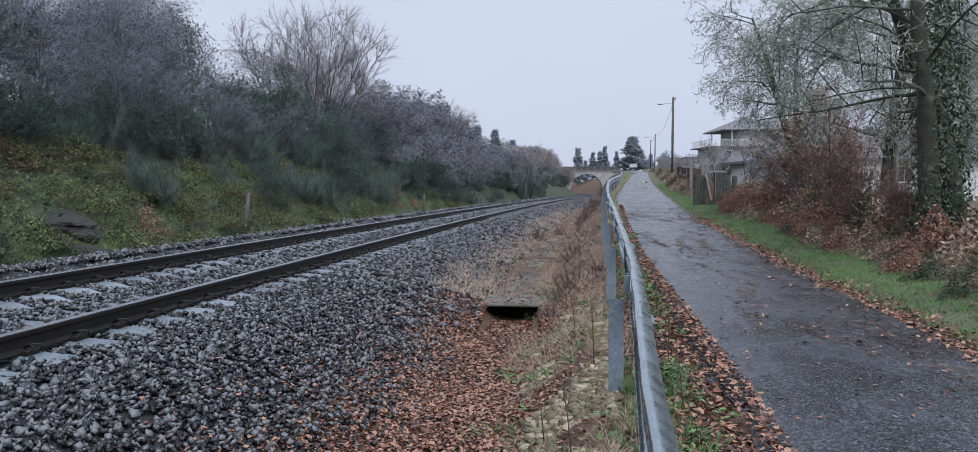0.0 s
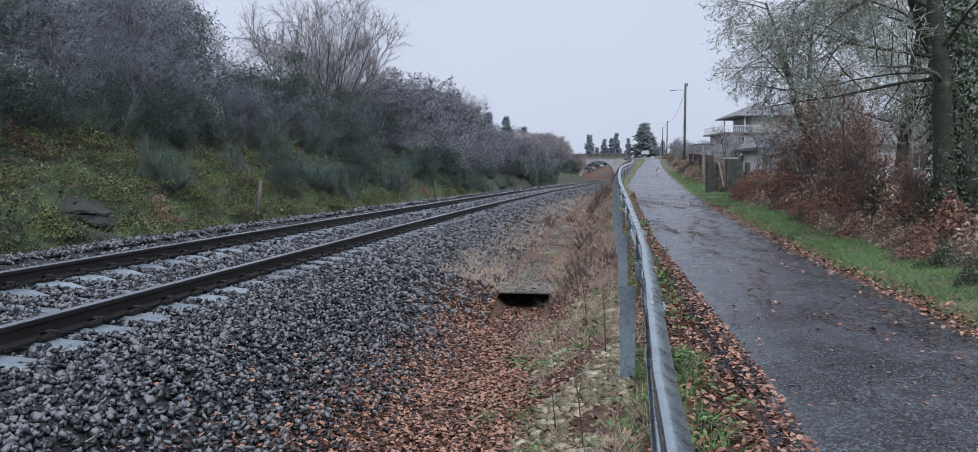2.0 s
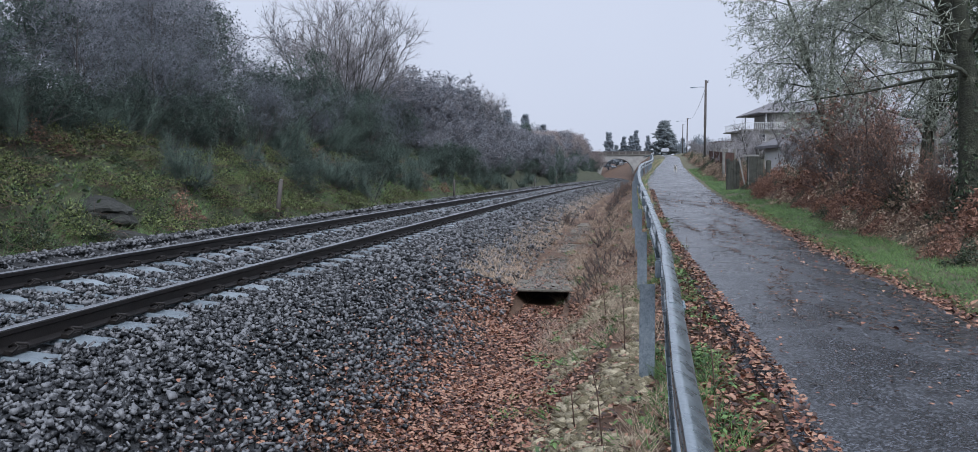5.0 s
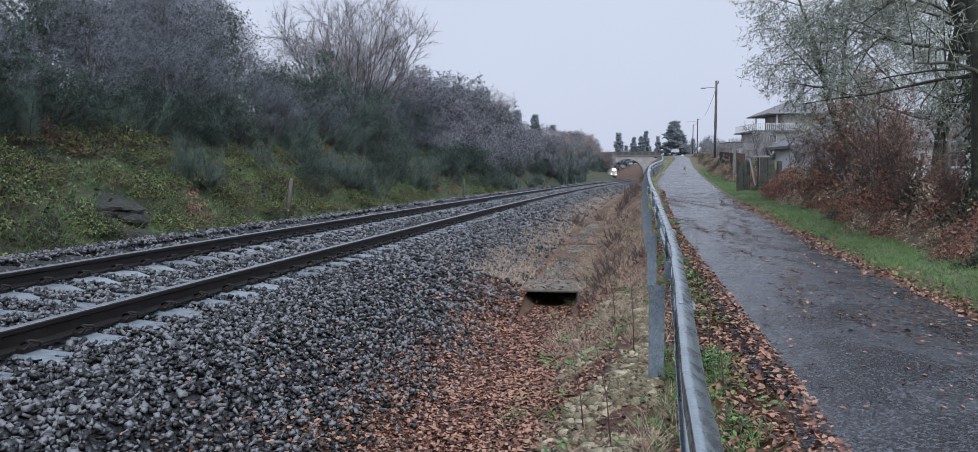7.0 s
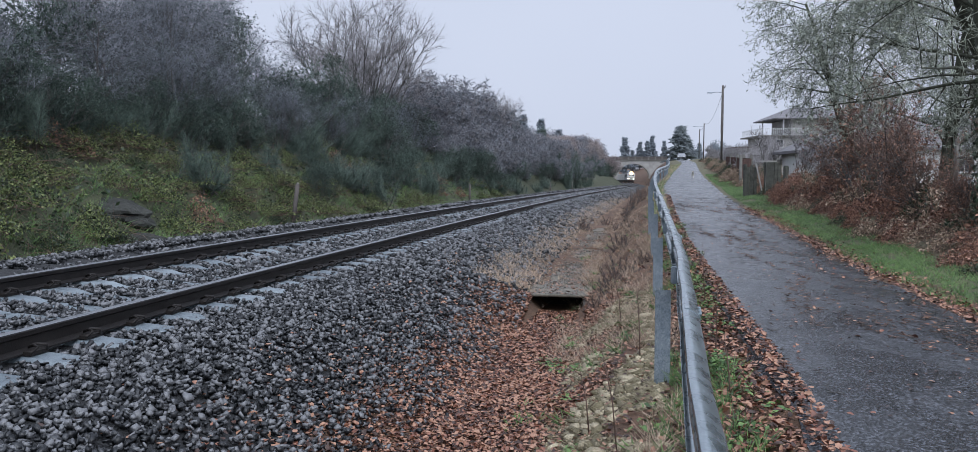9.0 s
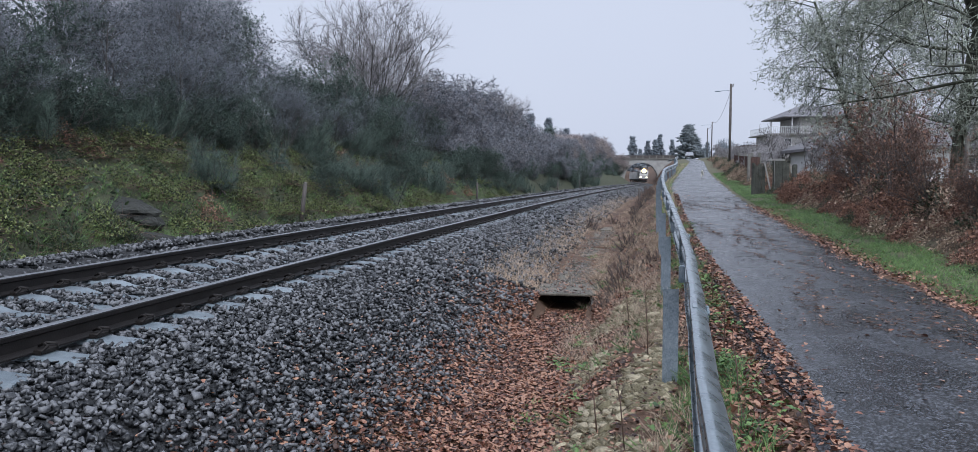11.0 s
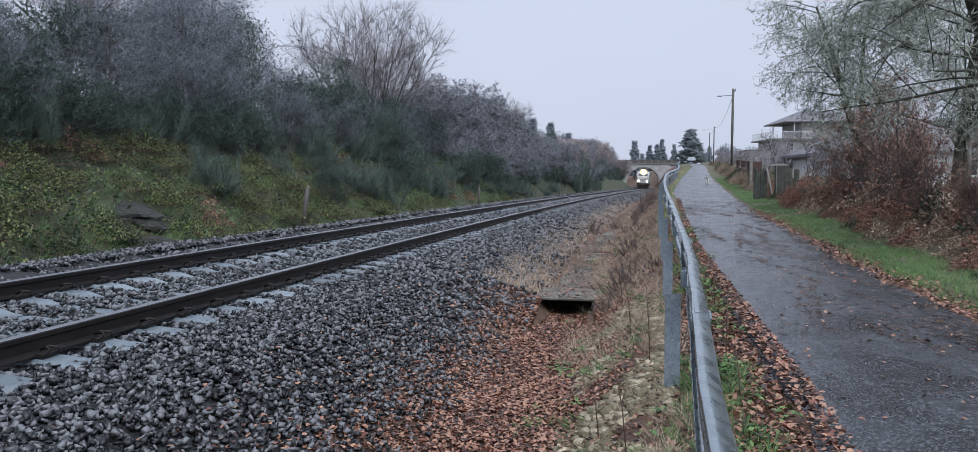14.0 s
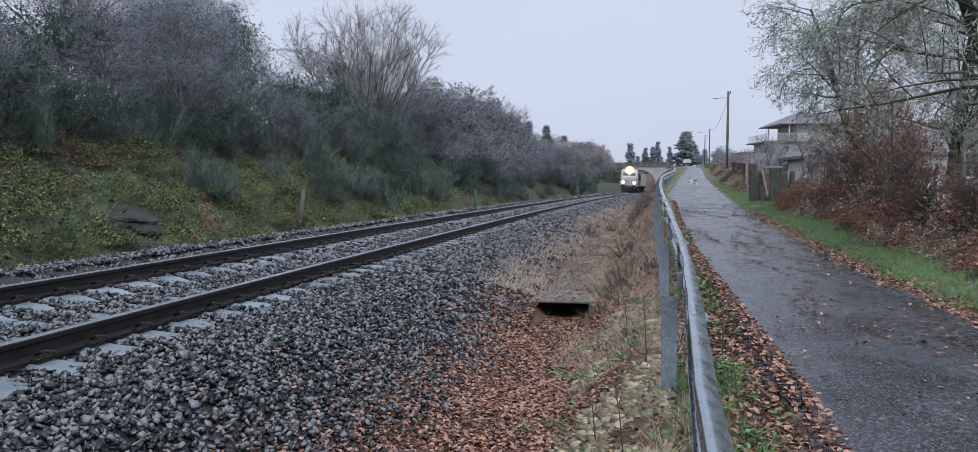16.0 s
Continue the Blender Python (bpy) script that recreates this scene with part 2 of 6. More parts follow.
def leaves(centres, size, normals=None, gen=None):
    """Folded four-cornered leaves (two triangles) at centres, as arrays."""
    g = gen or rng
    c = np.asarray(centres, float)
    n = len(c)
    u = g.normal(size=(n, 3))
    u /= np.linalg.norm(u, axis=1, keepdims=True)
    if normals is None:
        w = g.normal(size=(n, 3))
    else:
        w = np.asarray(normals) + g.normal(size=(n, 3)) * 0.35
    w /= np.linalg.norm(w, axis=1, keepdims=True)
    u = u - w * (u * w).sum(1, keepdims=True)
    u /= np.linalg.norm(u, axis=1, keepdims=True) + 1e-9
    v = np.cross(w, u)
    s = np.broadcast_to(np.asarray(size, float), (n,))[:, None] * g.uniform(0.6, 1.35, (n, 1))
    fold = w * s * g.uniform(0.05, 0.3, (n, 1))
    pts = np.stack([c - u * s, c - v * s * 0.5 + fold, c + u * s, c + v * s * 0.5 + fold], 1).reshape(-1, 3)
    i = np.arange(n)[:, None] * 4
    f = np.concatenate([i + [[0, 1, 2]], i + [[0, 2, 3]]], 0)
    return pts, f


def merge(*pieces):
    vs, fs, k = [], [], 0
    for v, f in pieces:
        vs.append(np.asarray(v))
        fs.append(np.asarray(f) + k)
        k += len(v)
    return np.concatenate(vs), np.concatenate(fs)


# ---- the plan: track, drain, guardrail and lane, all as lines along y ----
GRADE = 0.035
HEAD, CANT = 0.63, 0.068


def track_x(y):
    u = min(max(y, -60.0), 520.0) / 100
    return ((((-0.0728 * u + 0.6165) * u - 2.8759) * u + 6.5) * u + 16.7461) * u - 5.14


def track_dx(y):
    return (track_x(y + 0.5) - track_x(y - 0.5))


def on_track(y, off, z):
    """A point beside the track's centre line at y, off metres to its right, z over the low plane of the rail heads."""
    d = track_dx(y)
    c = 1 / math.sqrt(1 + d * d)
    return Vector((track_x(y) + off * c, y - off * d * c, HEAD + z - off * CANT))


def line(table):
    ys, xs = [p[0] for p in table], [p[1] for p in table]

    def f(y):
        if y < ys[0]:
            return xs[0] + (y - ys[0]) * (xs[1] - xs[0]) / (ys[1] - ys[0])
        if y > ys[-1]:
            return xs[-1] + (y - ys[-1]) * (xs[-1] - xs[-2]) / (ys[-1] - ys[-2])
        i = max(k for k in range(len(ys) - 1) if ys[k] <= y)
        u = (y - ys[i]) / (ys[i + 1] - ys[i])
        a = xs[max(i - 1, 0)], ys[max(i - 1, 0)]
        e = xs[min(i + 2, len(xs) - 1)], ys[min(i + 2, len(xs) - 1)]
        m0 = (xs[i + 1] - a[0]) / (ys[i + 1] - a[1]) * (ys[i + 1] - ys[i])
        m1 = (e[0] - xs[i]) / (e[1] - ys[i]) * (ys[i + 1] - ys[i])
        return (2 * u**3 - 3 * u**2 + 1) * xs[i] + (u**3 - 2 * u**2 + u) * m0 + (3 * u**2 - 2 * u**3) * xs[i + 1] + (u**3 - u**2) * m1
    return f


beam_x = line([(-12, -2.3), (2.2, 0.69), (4.2, 1.145), (6.9, 1.765), (12.7, 3.0), (19.9, 4.47), (27.7, 6.15), (41.8, 9.42), (57.7, 13.75), (79, 18.9), (112, 26.6), (143, 34.4), (200, 47.0)])
lane_l = line([(-12, -1.45), (4.6, 1.9), (5.9, 2.15), (8.0, 2.52), (10.3, 2.92), (14.7, 3.72), (20.4, 4.92), (28.7, 6.75), (39.5, 9.2), (63.2, 15.4), (98.6, 24.9), (137, 34.9), (200, 49.0)])
lane_r = line([(-12, 0.95), (4.6, 4.3), (7.9, 4.9), (12.1, 5.62), (16.8, 6.55), (23.9, 8.0), (36.1, 10.9), (63.2, 17.7), (98.6, 27.1), (137, 37.2), (200, 51.4)])


def lane_z(y):
    return GRADE * y if y < 178 else GRADE * 178 + 0.012 * (y - 178)


def step(u, table):
    """Straight lines between (u, value) pairs."""
    if u <= table[0][0]:
        return table[0][1]
    for (a, p), (b, q) in zip(table, table[1:]):
        if u <= b:
            return p + (q - p) * (u - a) / (b - a)
    return table[-1][1]


BANK = [(-300, 9.0), (-40, 6.5), (-15, 5.0), (-10, 3.6), (-7.6, 2.5), (-5.6, 1.35), (-4.5, 0.35), (-3.9, 0.1), (-3.2, 0.2), (-2.5, 0.47), (-1.9, 0.5)]


def ground_z(x, y):
    d = track_dx(y)
    off = (x - track_x(y)) / math.sqrt(1 + d * d)
    bump = noise.noise((x * 0.35, y * 0.35, 1.0)) * 0.22 + noise.noise((x * 1.3, y * 1.3, 5.0)) * 0.07
    if off < -1.9:
        soft = min(1.0, max(0.0, (-off - 3.6) / 3))
        return step(off, BANK) + CANT * 1.9 * (1 if off > -3 else 0.3) + bump * (0.12 + soft * 1.6)
    if off < 1.75:
        return HEAD - 0.21 - off * CANT
    xb, lz = beam_x(y) - 0.1, lane_z(y)
    foot = track_x(y) + 4.7 * math.sqrt(1 + d * d)
    mouth = 14.3 if abs(off - 4.1) < 0.45 else 13.0
    ramp = 0.2 if mouth > 14 else 1.3
    low = -0.56 + 0.27 * min(1.0, max(0.0, (y - mouth + ramp - 0.2) / ramp))
    if abs(off - 4.08) < 0.36 and (21.6 < y < 22.15 or 24.3 < y < 24.95):
        low = -0.75
    if x < foot:
        return step(off, [(1.75, 0.29), (2.2, 0.2), (3.4, low + 0.09), (3.65, low + 0.02), (4.1, low), (4.55, low + 0.03), (4.7, low + 0.08)]) + bump * (0.1 if off < 3.2 else 0.35)
    if x < xb:
        u = (x - foot) / max(xb - foot, 0.1)
        return -0.45 + (lz - 0.24 + 0.45) * (1 - (1 - u) ** 1.7) + bump * 0.8 * math.sin(math.pi * min(u, 1))
    if x < lane_r(y) + 0.25:
        u = min(1.0, max(0.0, (x - xb) / max(lane_l(y) - 0.12 - xb, 0.1)))
        return lz - 0.03 - 0.21 * (1 - u) ** 1.5 + (bump * 0.15 if x < lane_l(y) - 0.05 else 0)
    e = x - lane_r(y)
    return lz + step(e, [(0.25, -0.03), (1.2, 0.06), (2.2, 0.3), (4, 0.35), (12, -0.2), (60, 0.4), (400, -6)]) + bump * min(1, e / 3) * 0.7


def rows_between(*spans):
    out = []
    for a, b, d in spans:
        out += list(np.arange(a, b, d))
    return out


def build_ground():
    ys = rows_between((-60, -6, 6), (-6, 2, 1), (2, 30, 0.3), (30, 60, 0.8), (60, 150, 2.5), (150, 400, 8), (400, 900, 50)) + [900, 1500, 2500]
    left = [-2500, -900, -300, -120, -60, -40, -28, -20, -16, -13] + list(np.arange(-11, -3.8, 0.45)) + [-3.6, -3.2, -2.9, -2.5, -2.2, -1.9]
    mid = list(np.arange(-1.4, 1.8, 0.8)) + [1.75] + list(np.arange(2.0, 4.71, 0.3))
    bank = list(np.arange(0.12, 1.01, 0.11))
    right = [0.26, 0.5, 0.8, 1.2, 1.6, 2.2, 2.8, 3.5, 5, 8, 12, 20, 35, 60, 120, 300, 900, 2500]
    verts, n = [], 0
    for y in ys:
        d = math.sqrt(1 + track_dx(y) ** 2)
        foot, xb = track_x(y) + 4.7 * d, beam_x(y) - 0.1
        xs = [track_x(y) + o * d for o in left + mid] + [foot + u * max(xb - foot, 0.1) for u in bank]
        xs += [xb + u * (lane_r(y) - xb) for u in (0.1, 0.22, 0.32, 0.45, 0.6, 0.8, 1.0)] + [lane_r(y) + e for e in right]
        n = len(xs)
        verts += [(x, y, ground_z(x, y)) for x in xs]
    faces = [(r * n + c, r * n + c + 1, (r + 1) * n + c + 1, (r + 1) * n + c) for r in range(len(ys) - 1) for c in range(n - 1)]
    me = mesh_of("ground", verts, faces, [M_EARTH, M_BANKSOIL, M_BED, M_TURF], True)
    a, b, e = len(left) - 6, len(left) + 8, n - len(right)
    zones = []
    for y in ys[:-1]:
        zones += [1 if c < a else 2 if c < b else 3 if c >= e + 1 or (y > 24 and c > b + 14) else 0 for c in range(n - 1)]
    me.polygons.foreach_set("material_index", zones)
    return tagged(new("ground", me), "brown leafy winter earth with banks and a drain hollow", "ground", kind="structure")


ground = build_ground()


def strip(name, f_left, f_right, z, ys, material, cols=8, wander=0.0):
    verts = []
    for y in ys:
        a, b = f_left(y), f_right(y)
        a += noise.noise((y * 0.9, 3.0, 0)) * wander
        b += noise.noise((y * 0.9, 9.0, 0)) * wander
        verts += [(a + (b - a) * k / cols, y, z(y) + 0.02 * math.sin(math.pi * k / cols) - (0.025 if k in (0, cols) else 0)) for k in range(cols + 1)]
    n = cols + 1
    faces = [(r * n + c, r * n + c + 1, (r + 1) * n + c + 1, (r + 1) * n + c) for r in range(len(ys) - 1) for c in range(cols)]
    return new(name, mesh_of(name, verts, faces, material, True))


road = tagged(strip("road", lane_l, lane_r, lambda y: lane_z(y) + 0.012, rows_between((-12, 40, 0.25), (40, 190, 1.0)), M_ASPHALT, 8, 0.16),
              "narrow wet grey asphalt lane with crumbling edges", "road", kind="structure")


# ---- railway track ----
RAIL_PROFILE = [(-0.07, -0.159), (0.07, -0.159), (0.07, -0.147), (0.012, -0.128), (0.008, -0.055), (0.034, -0.04), (0.036, -0.008), (0.027, 0.0),
                (-0.027, 0.0), (-0.036, -0.008), (-0.034, -0.04), (-0.008, -0.055), (-0.012, -0.128), (-0.07, -0.147)]


def build_rail(off):
    ys = rows_between((-20, 60, 2), (60, 460, 5))
    path = []
    for y in ys:
        d = track_dx(y)
        c = 1 / math.sqrt(1 + d * d)
        path.append((on_track(y, off, 0), (c, -d * c, -CANT)))
    t = thing("rail", Matrix(), "dark rusty steel rail with a worn bright head", "rail", "rails of the track")
    part("rail_body", sweep(RAIL_PROFILE, path), M_RAIL, t)
    part("running_surface", sweep([(-0.03, 0.0005), (0.033, 0.0005), (0.03, 0.003), (-0.027, 0.003)], path), M_RAILTOP, t, "polished bright running surface")
    return t


build_rail(-0.87)
build_rail(0.87)


def build_sleeper():
    t = thing("sleeper", Matrix(), "pale wet concrete railway sleeper bedded in ballast", "sleeper", "sleepers of the track")
    prof = [(-1.3, -0.2), (-1.3, -0.02), (-1.27, -0.005), (-0.55, 0.0), (-0.4, -0.035), (0.4, -0.035), (0.55, 0.0), (1.27, -0.005), (1.3, -0.02), (1.3, -0.2)]
    bm = bmesh.new()
    rings = []
    for yy, k in ((-0.14, 1), (-0.10, 0), (0.10, 0), (0.14, 1)):
        rings.append([bm.verts.new((x, yy, z - 0.035 * k if z > -0.1 else z)) for x, z in prof])
    for a, b in zip(rings, rings[1:]):
        for k in range(len(prof) - 1):
            bm.faces.new((a[k], a[k + 1], b[k + 1], b[k]))
    bm.faces.new(rings[0])
    bm.faces.new(rings[-1][::-1])
    bmesh.ops.recalc_face_normals(bm, faces=bm.faces)
    part("sleeper_body", bm, M_SLEEPER, t)
    return t


def clip_mesh(side):
    bm = tube([(side * 0.03, -0.09, 0.02), (side * 0.10, -0.09, 0.02), (side * 0.12, -0.05, 0.055), (side * 0.05, -0.02, 0.06), (side * -0.01, 0.0, 0.035),
               (side * 0.05, 0.02, 0.06), (side * 0.12, 0.05, 0.055), (side * 0.10, 0.09, 0.02), (side * 0.03, 0.09, 0.02)], 0.011, 5)
    box(0.07, 0.2, 0.025, (side * 0.06, 0, 0), 0, bm)
    me = bpy.data.meshes.new("rail_clip")
    bm.to_mesh(me)
    bm.free()
    me.materials.append(M_CLIP)
    return me


def sleeper_pose(y):
    d = track_dx(y)
    c = 1 / math.sqrt(1 + d * d)
    p = on_track(y, 0, -0.166)
    across = Vector((c, -d * c, -CANT)).normalized()
    up = across.cross(Vector((d * c, c, 0))).normalized()
    fwd = up.cross(across)
    m = Matrix((across, fwd, up)).transposed().to_4x4()
    m.translation = p
    return m


def build_sleepers():
    plain = build_sleeper()
    clipped = build_sleeper()
    cm = {1: clip_mesh(1), -1: clip_mesh(-1)}
    for r in (-0.87, 0.87):
        for s in (1, -1):
            c = new("rail_clip", cm[s])
            c.parent = clipped
            c.location = (r + s * 0.05, 0, 0.005)
            c.scale = (0.85, 0.9, 1.1)
            tagged(c, "rusty bent spring clip")
    y = -1.24
    for i in range(260):
        src = clipped if i < 62 else plain
        m = sleeper_pose(y)
        if i == 0:
            clipped.matrix_world = m
        elif i == 62:
            plain.matrix_world = m
        else:
            copy_thing(src, m)
        y += 0.6 / math.sqrt(1 + track_dx(y) ** 2)


build_sleepers()


# ---- guardrail along the lane ----
def build_guardrail():
    t = thing("guardrail", pose(beam_x(2), 2, lane_z(2)), "galvanised steel crash barrier with posts along the lane edge", "guardrail")
    inv = t.matrix_world.inverted()
    ys = rows_between((-6, 40, 0.5), (40, 150, 2.0))
    path = []
    for y in ys:
        d = (beam_x(y + 0.3) - beam_x(y - 0.3)) / 0.6
        c = 1 / math.sqrt(1 + d * d)
        dent = 0.012 * noise.noise((y * 1.1, 2.0, 7.0)) + 0.02 * noise.noise((y * 0.2, 4.0, 1.0))
        path.append((inv @ Vector((beam_x(y) + dent, y, lane_z(y))), (c, -d * c, 0)))
    outer = [(-0.047, 0.778), (-0.04, 0.79), (-0.014, 0.788), (0.035, 0.757), (0.046, 0.735), (0.046, 0.70), (0.036, 0.68), (-0.028, 0.655), (-0.035, 0.635), (-0.028, 0.615),
             (0.036, 0.59), (0.046, 0.57), (0.046, 0.535), (0.035, 0.515), (-0.014, 0.485), (-0.04, 0.48), (-0.047, 0.49)]
    prof = outer + [(u - 0.005, v) for u, v in outer[::-1]]
    beam = part("beam", sweep(prof, path), M_ZINC, t, "dented galvanised corrugated beam")
    for p in beam.data.polygons:
        p.use_smooth = True
    pm = bpy.data.meshes.new("post")
    b = box(0.125, 0.006, 1.08, (0, -0.03, -0.3))
    box(0.006, 0.06, 1.08, (-0.06, 0.0, -0.3), 0, b)
    box(0.006, 0.06, 1.08, (0.06, 0.0, -0.3), 0, b)
    b.to_mesh(pm)
    b.free()
    pm.materials.append(M_ZINC_DULL)
    sm = bpy.data.meshes.new("spacer")
    b = box(0.05, 0.05, 0.14, (0, 0, 0.83), 0.008)
    b.to_mesh(sm)
    b.free()
    sm.materials.append(M_ZINC_DULL)
    bolt = bpy.data.meshes.new("bolt")
    b = bmesh.new()
    bmesh.ops.create_uvsphere(b, u_segments=8, v_segments=4, radius=0.022, matrix=Matrix.Diagonal((0.5, 1, 1, 1)))
    b.to_mesh(bolt)
    b.free()
    bolt.materials.append(M_ZINC)
    for k in range(-1, 30):
        y0 = 4.35 + k * 4.0
        span = []
        for y in np.linspace(y0, y0 + 0.32, 4):
            d = (beam_x(y + 0.3) - beam_x(y - 0.3)) / 0.6
            c = 1 / math.sqrt(1 + d * d)
            dent = 0.012 * noise.noise((y * 1.1, 2.0, 7.0)) + 0.02 * noise.noise((y * 0.2, 4.0, 1.0))
            span.append((inv @ Vector((beam_x(y) + dent, y, lane_z(y))), (c, -d * c, 0)))
        sp = part("splice_plate", sweep([(u + 0.006, v + (0.004 if v > 0.78 else 0)) for u, v in outer] + [(u + 0.001, v) for u, v in outer[::-1]], span), M_ZINC, t, "overlapping bolted beam joint")
        for yy in (1, 2):
            for v in (0.742, 0.56):
                q = part("bolt", bolt, None, sp)
                q.matrix_basis = Matrix.Translation(span[yy][0] + Vector(span[yy][1]) * 0.052 + Vector((0, 0, v)))
    y = 6.45 - 2 * 4.15
    while y < 140:
        d = (beam_x(y + 0.3) - beam_x(y - 0.3)) / 0.6
        a = math.degrees(math.atan(d))
        m = inv @ pose(beam_x(y), y, lane_z(y) - 0.25, 0, 0, -a)
        lean = random.uniform(-0.8, 0.8)
        p = part("post", pm, None, t)
        p.matrix_basis = m @ pose(-0.15, 0, 0, 0, lean, 0)
        s = part("spacer", sm, None, p)
        s.matrix_basis = pose(0.085, 0.0, 0)
        q = part("bolt", bolt, None, p)
        q.matrix_basis = pose(0.135, 0.0, 0.88)
        y += 4.0 if y > 5 else 4.15
    return t


guardrail = build_guardrail()


# ---- ballast ----
def stones(points, size, gen):
    """Angular eight-cornered stones at points, as arrays."""
    n = len(points)
    corners = np.array([(a, b, c) for a in (-1, 1) for b in (-1, 1) for c in (-1, 1)], float)
    dims = np.stack([gen.uniform(0.7, 1.5, n), gen.uniform(0.55, 1.1, n), gen.uniform(0.3, 0.7, n)], 1) * (size * gen.uniform(0.6, 1.25, n))[:, None]
    v = corners[None] * gen.uniform(0.6, 1.0, (n, 8, 3)) * dims[:, None]
    yaw = gen.uniform(0, np.pi, n)
    q = np.stack([np.cos(yaw), gen.normal(size=n) * 0.3, gen.normal(size=n) * 0.3, np.sin(yaw)], 1)
    q /= np.linalg.norm(q, axis=1, keepdims=True)
    w, x, y, z = q.T
    rot = np.stack([np.stack([1 - 2 * (y * y + z * z), 2 * (x * y - z * w), 2 * (x * z + y * w)], 1),
                    np.stack([2 * (x * y + z * w), 1 - 2 * (x * x + z * z), 2 * (y * z - x * w)], 1),
                    np.stack([2 * (x * z - y * w), 2 * (y * z + x * w), 1 - 2 * (x * x + y * y)], 1)], 1)
    v = np.einsum("nij,nkj->nki", rot, v) + points[:, None]
    quads = np.array([(0, 1, 3, 2), (4, 6, 7, 5), (0, 4, 5, 1), (2, 3, 7, 6), (0, 2, 6, 4), (1, 5, 7, 3)])
    f = (np.arange(n)[:, None, None] * 8 + quads[None]).reshape(-1, 4)
    return v.reshape(-1, 3), f


def track_ground(y, off):
    p = on_track(y, off, 0)
    return Vector((p.x, p.y, ground_z(p.x, p.y)))


SLEEPER_Y = []
_y = -1.24
for _ in range(260):
    SLEEPER_Y.append(_y)
    _y += 0.6 / math.sqrt(1 + track_dx(_y) ** 2)
SLEEPER_Y = np.array(SLEEPER_Y)


def scatter_ballast(y0, y1, per_m2, size, name, seed):
    g = np.random.default_rng(seed)
    n = int((y1 - y0) * 6.6 * per_m2)
    ys, offs = g.uniform(y0, y1, n), g.uniform(-3.3, 3.6, n)
    keep = []
    for y, o in zip(ys, offs):
        if min(abs(o - 0.87), abs(o + 0.87)) < 0.095:
            continue
        near = np.min(np.abs(SLEEPER_Y - y))
        if abs(o) < 1.2 and near < 0.125 and (abs(o) > 0.35 or g.random() < 0.75):
            continue
        if o > 2.9 and g.random() < (o - 2.9) / 0.8 + 0.25 * noise.noise((y * 0.8, o, 3)):
            continue
        p = track_ground(y, o)
        if y > 2.2 and p.x < -0.78 * y - 1.2:
            continue
        if abs(o) < 1.75:
            p.z += -0.004
        p.z += g.uniform(-0.012, 0.04)
        keep.append(p)
    v, f = stones(np.array(keep), size, g)
    return tagged(new(name, same_faces(name, v, f, M_STONE)), "grey angular wet ballast stones round the sleepers", "ballast", kind="stuff")


scatter_ballast(-5, 2.2, 150, 0.036, "ballast", 5)
scatter_ballast(2.2, 11, 860, 0.0245, "ballast", 1)
scatter_ballast(11, 24, 330, 0.034, "ballast", 2)
scatter_ballast(24, 60, 70, 0.055, "ballast", 3)
scatter_ballast(60, 150, 10, 0.1, "ballast", 4)


# ---- leaf litter, grass and weeds ----
def oak_leaves(centres, size, gen, flat=0.35):
    """Curled oak leaves of eight corners, as arrays of triangles."""
    c = np.asarray(centres, float)
    n = len(c)
    w = np.array([[0, 0, 1.0]]) + gen.normal(size=(n, 3)) * flat
    w /= np.linalg.norm(w, axis=1, keepdims=True)
    u = gen.normal(size=(n, 3))
    u -= w * (u * w).sum(1, keepdims=True)
    u /= np.linalg.norm(u, axis=1, keepdims=True)
    v = np.cross(w, u)
    s = size * gen.uniform(0.6, 1.3, (n, 1))
    curl, fold = gen.uniform(-0.25, 0.35, (n, 1)), gen.uniform(0.0, 0.3, (n, 1))
    shape = [(-1, 0), (-0.3, 0), (0.35, 0), (1, 0), (-0.3, 0.5), (0.55, 0.62), (-0.2, -0.55), (0.5, -0.6)]
    pts = [c + s * (u * a + v * b * gen.uniform(0.7, 1.15, (n, 1)) + w * (curl * a * a + fold * abs(b) * 1.6)) for a, b in shape]
    p = np.stack(pts, 1).reshape(-1, 3)
    tris = np.array([(0, 1, 4), (1, 5, 4), (1, 2, 5), (2, 3, 5), (0, 6, 1), (1, 6, 7), (1, 7, 2), (2, 7, 3)])
    return p, (np.arange(n)[:, None, None] * 8 + tris[None]).reshape(-1, 3)


def drop(xs, ys, lift, gen, road_too=False):
    out = []
    for x, y in zip(xs, ys):
        z = ground_z(x, y)
        if lane_l(y) < x < lane_r(y):
            z = lane_z(y) + 0.032
        out.append((x, y, z + gen.uniform(0.2, 1) * lift))
    return np.array(out)


def patchy(x, y, scale, cut, gen):
    return noise.noise((x * scale, y * scale, 11.0)) * 0.9 + gen.uniform(-0.5, 0.5) > cut


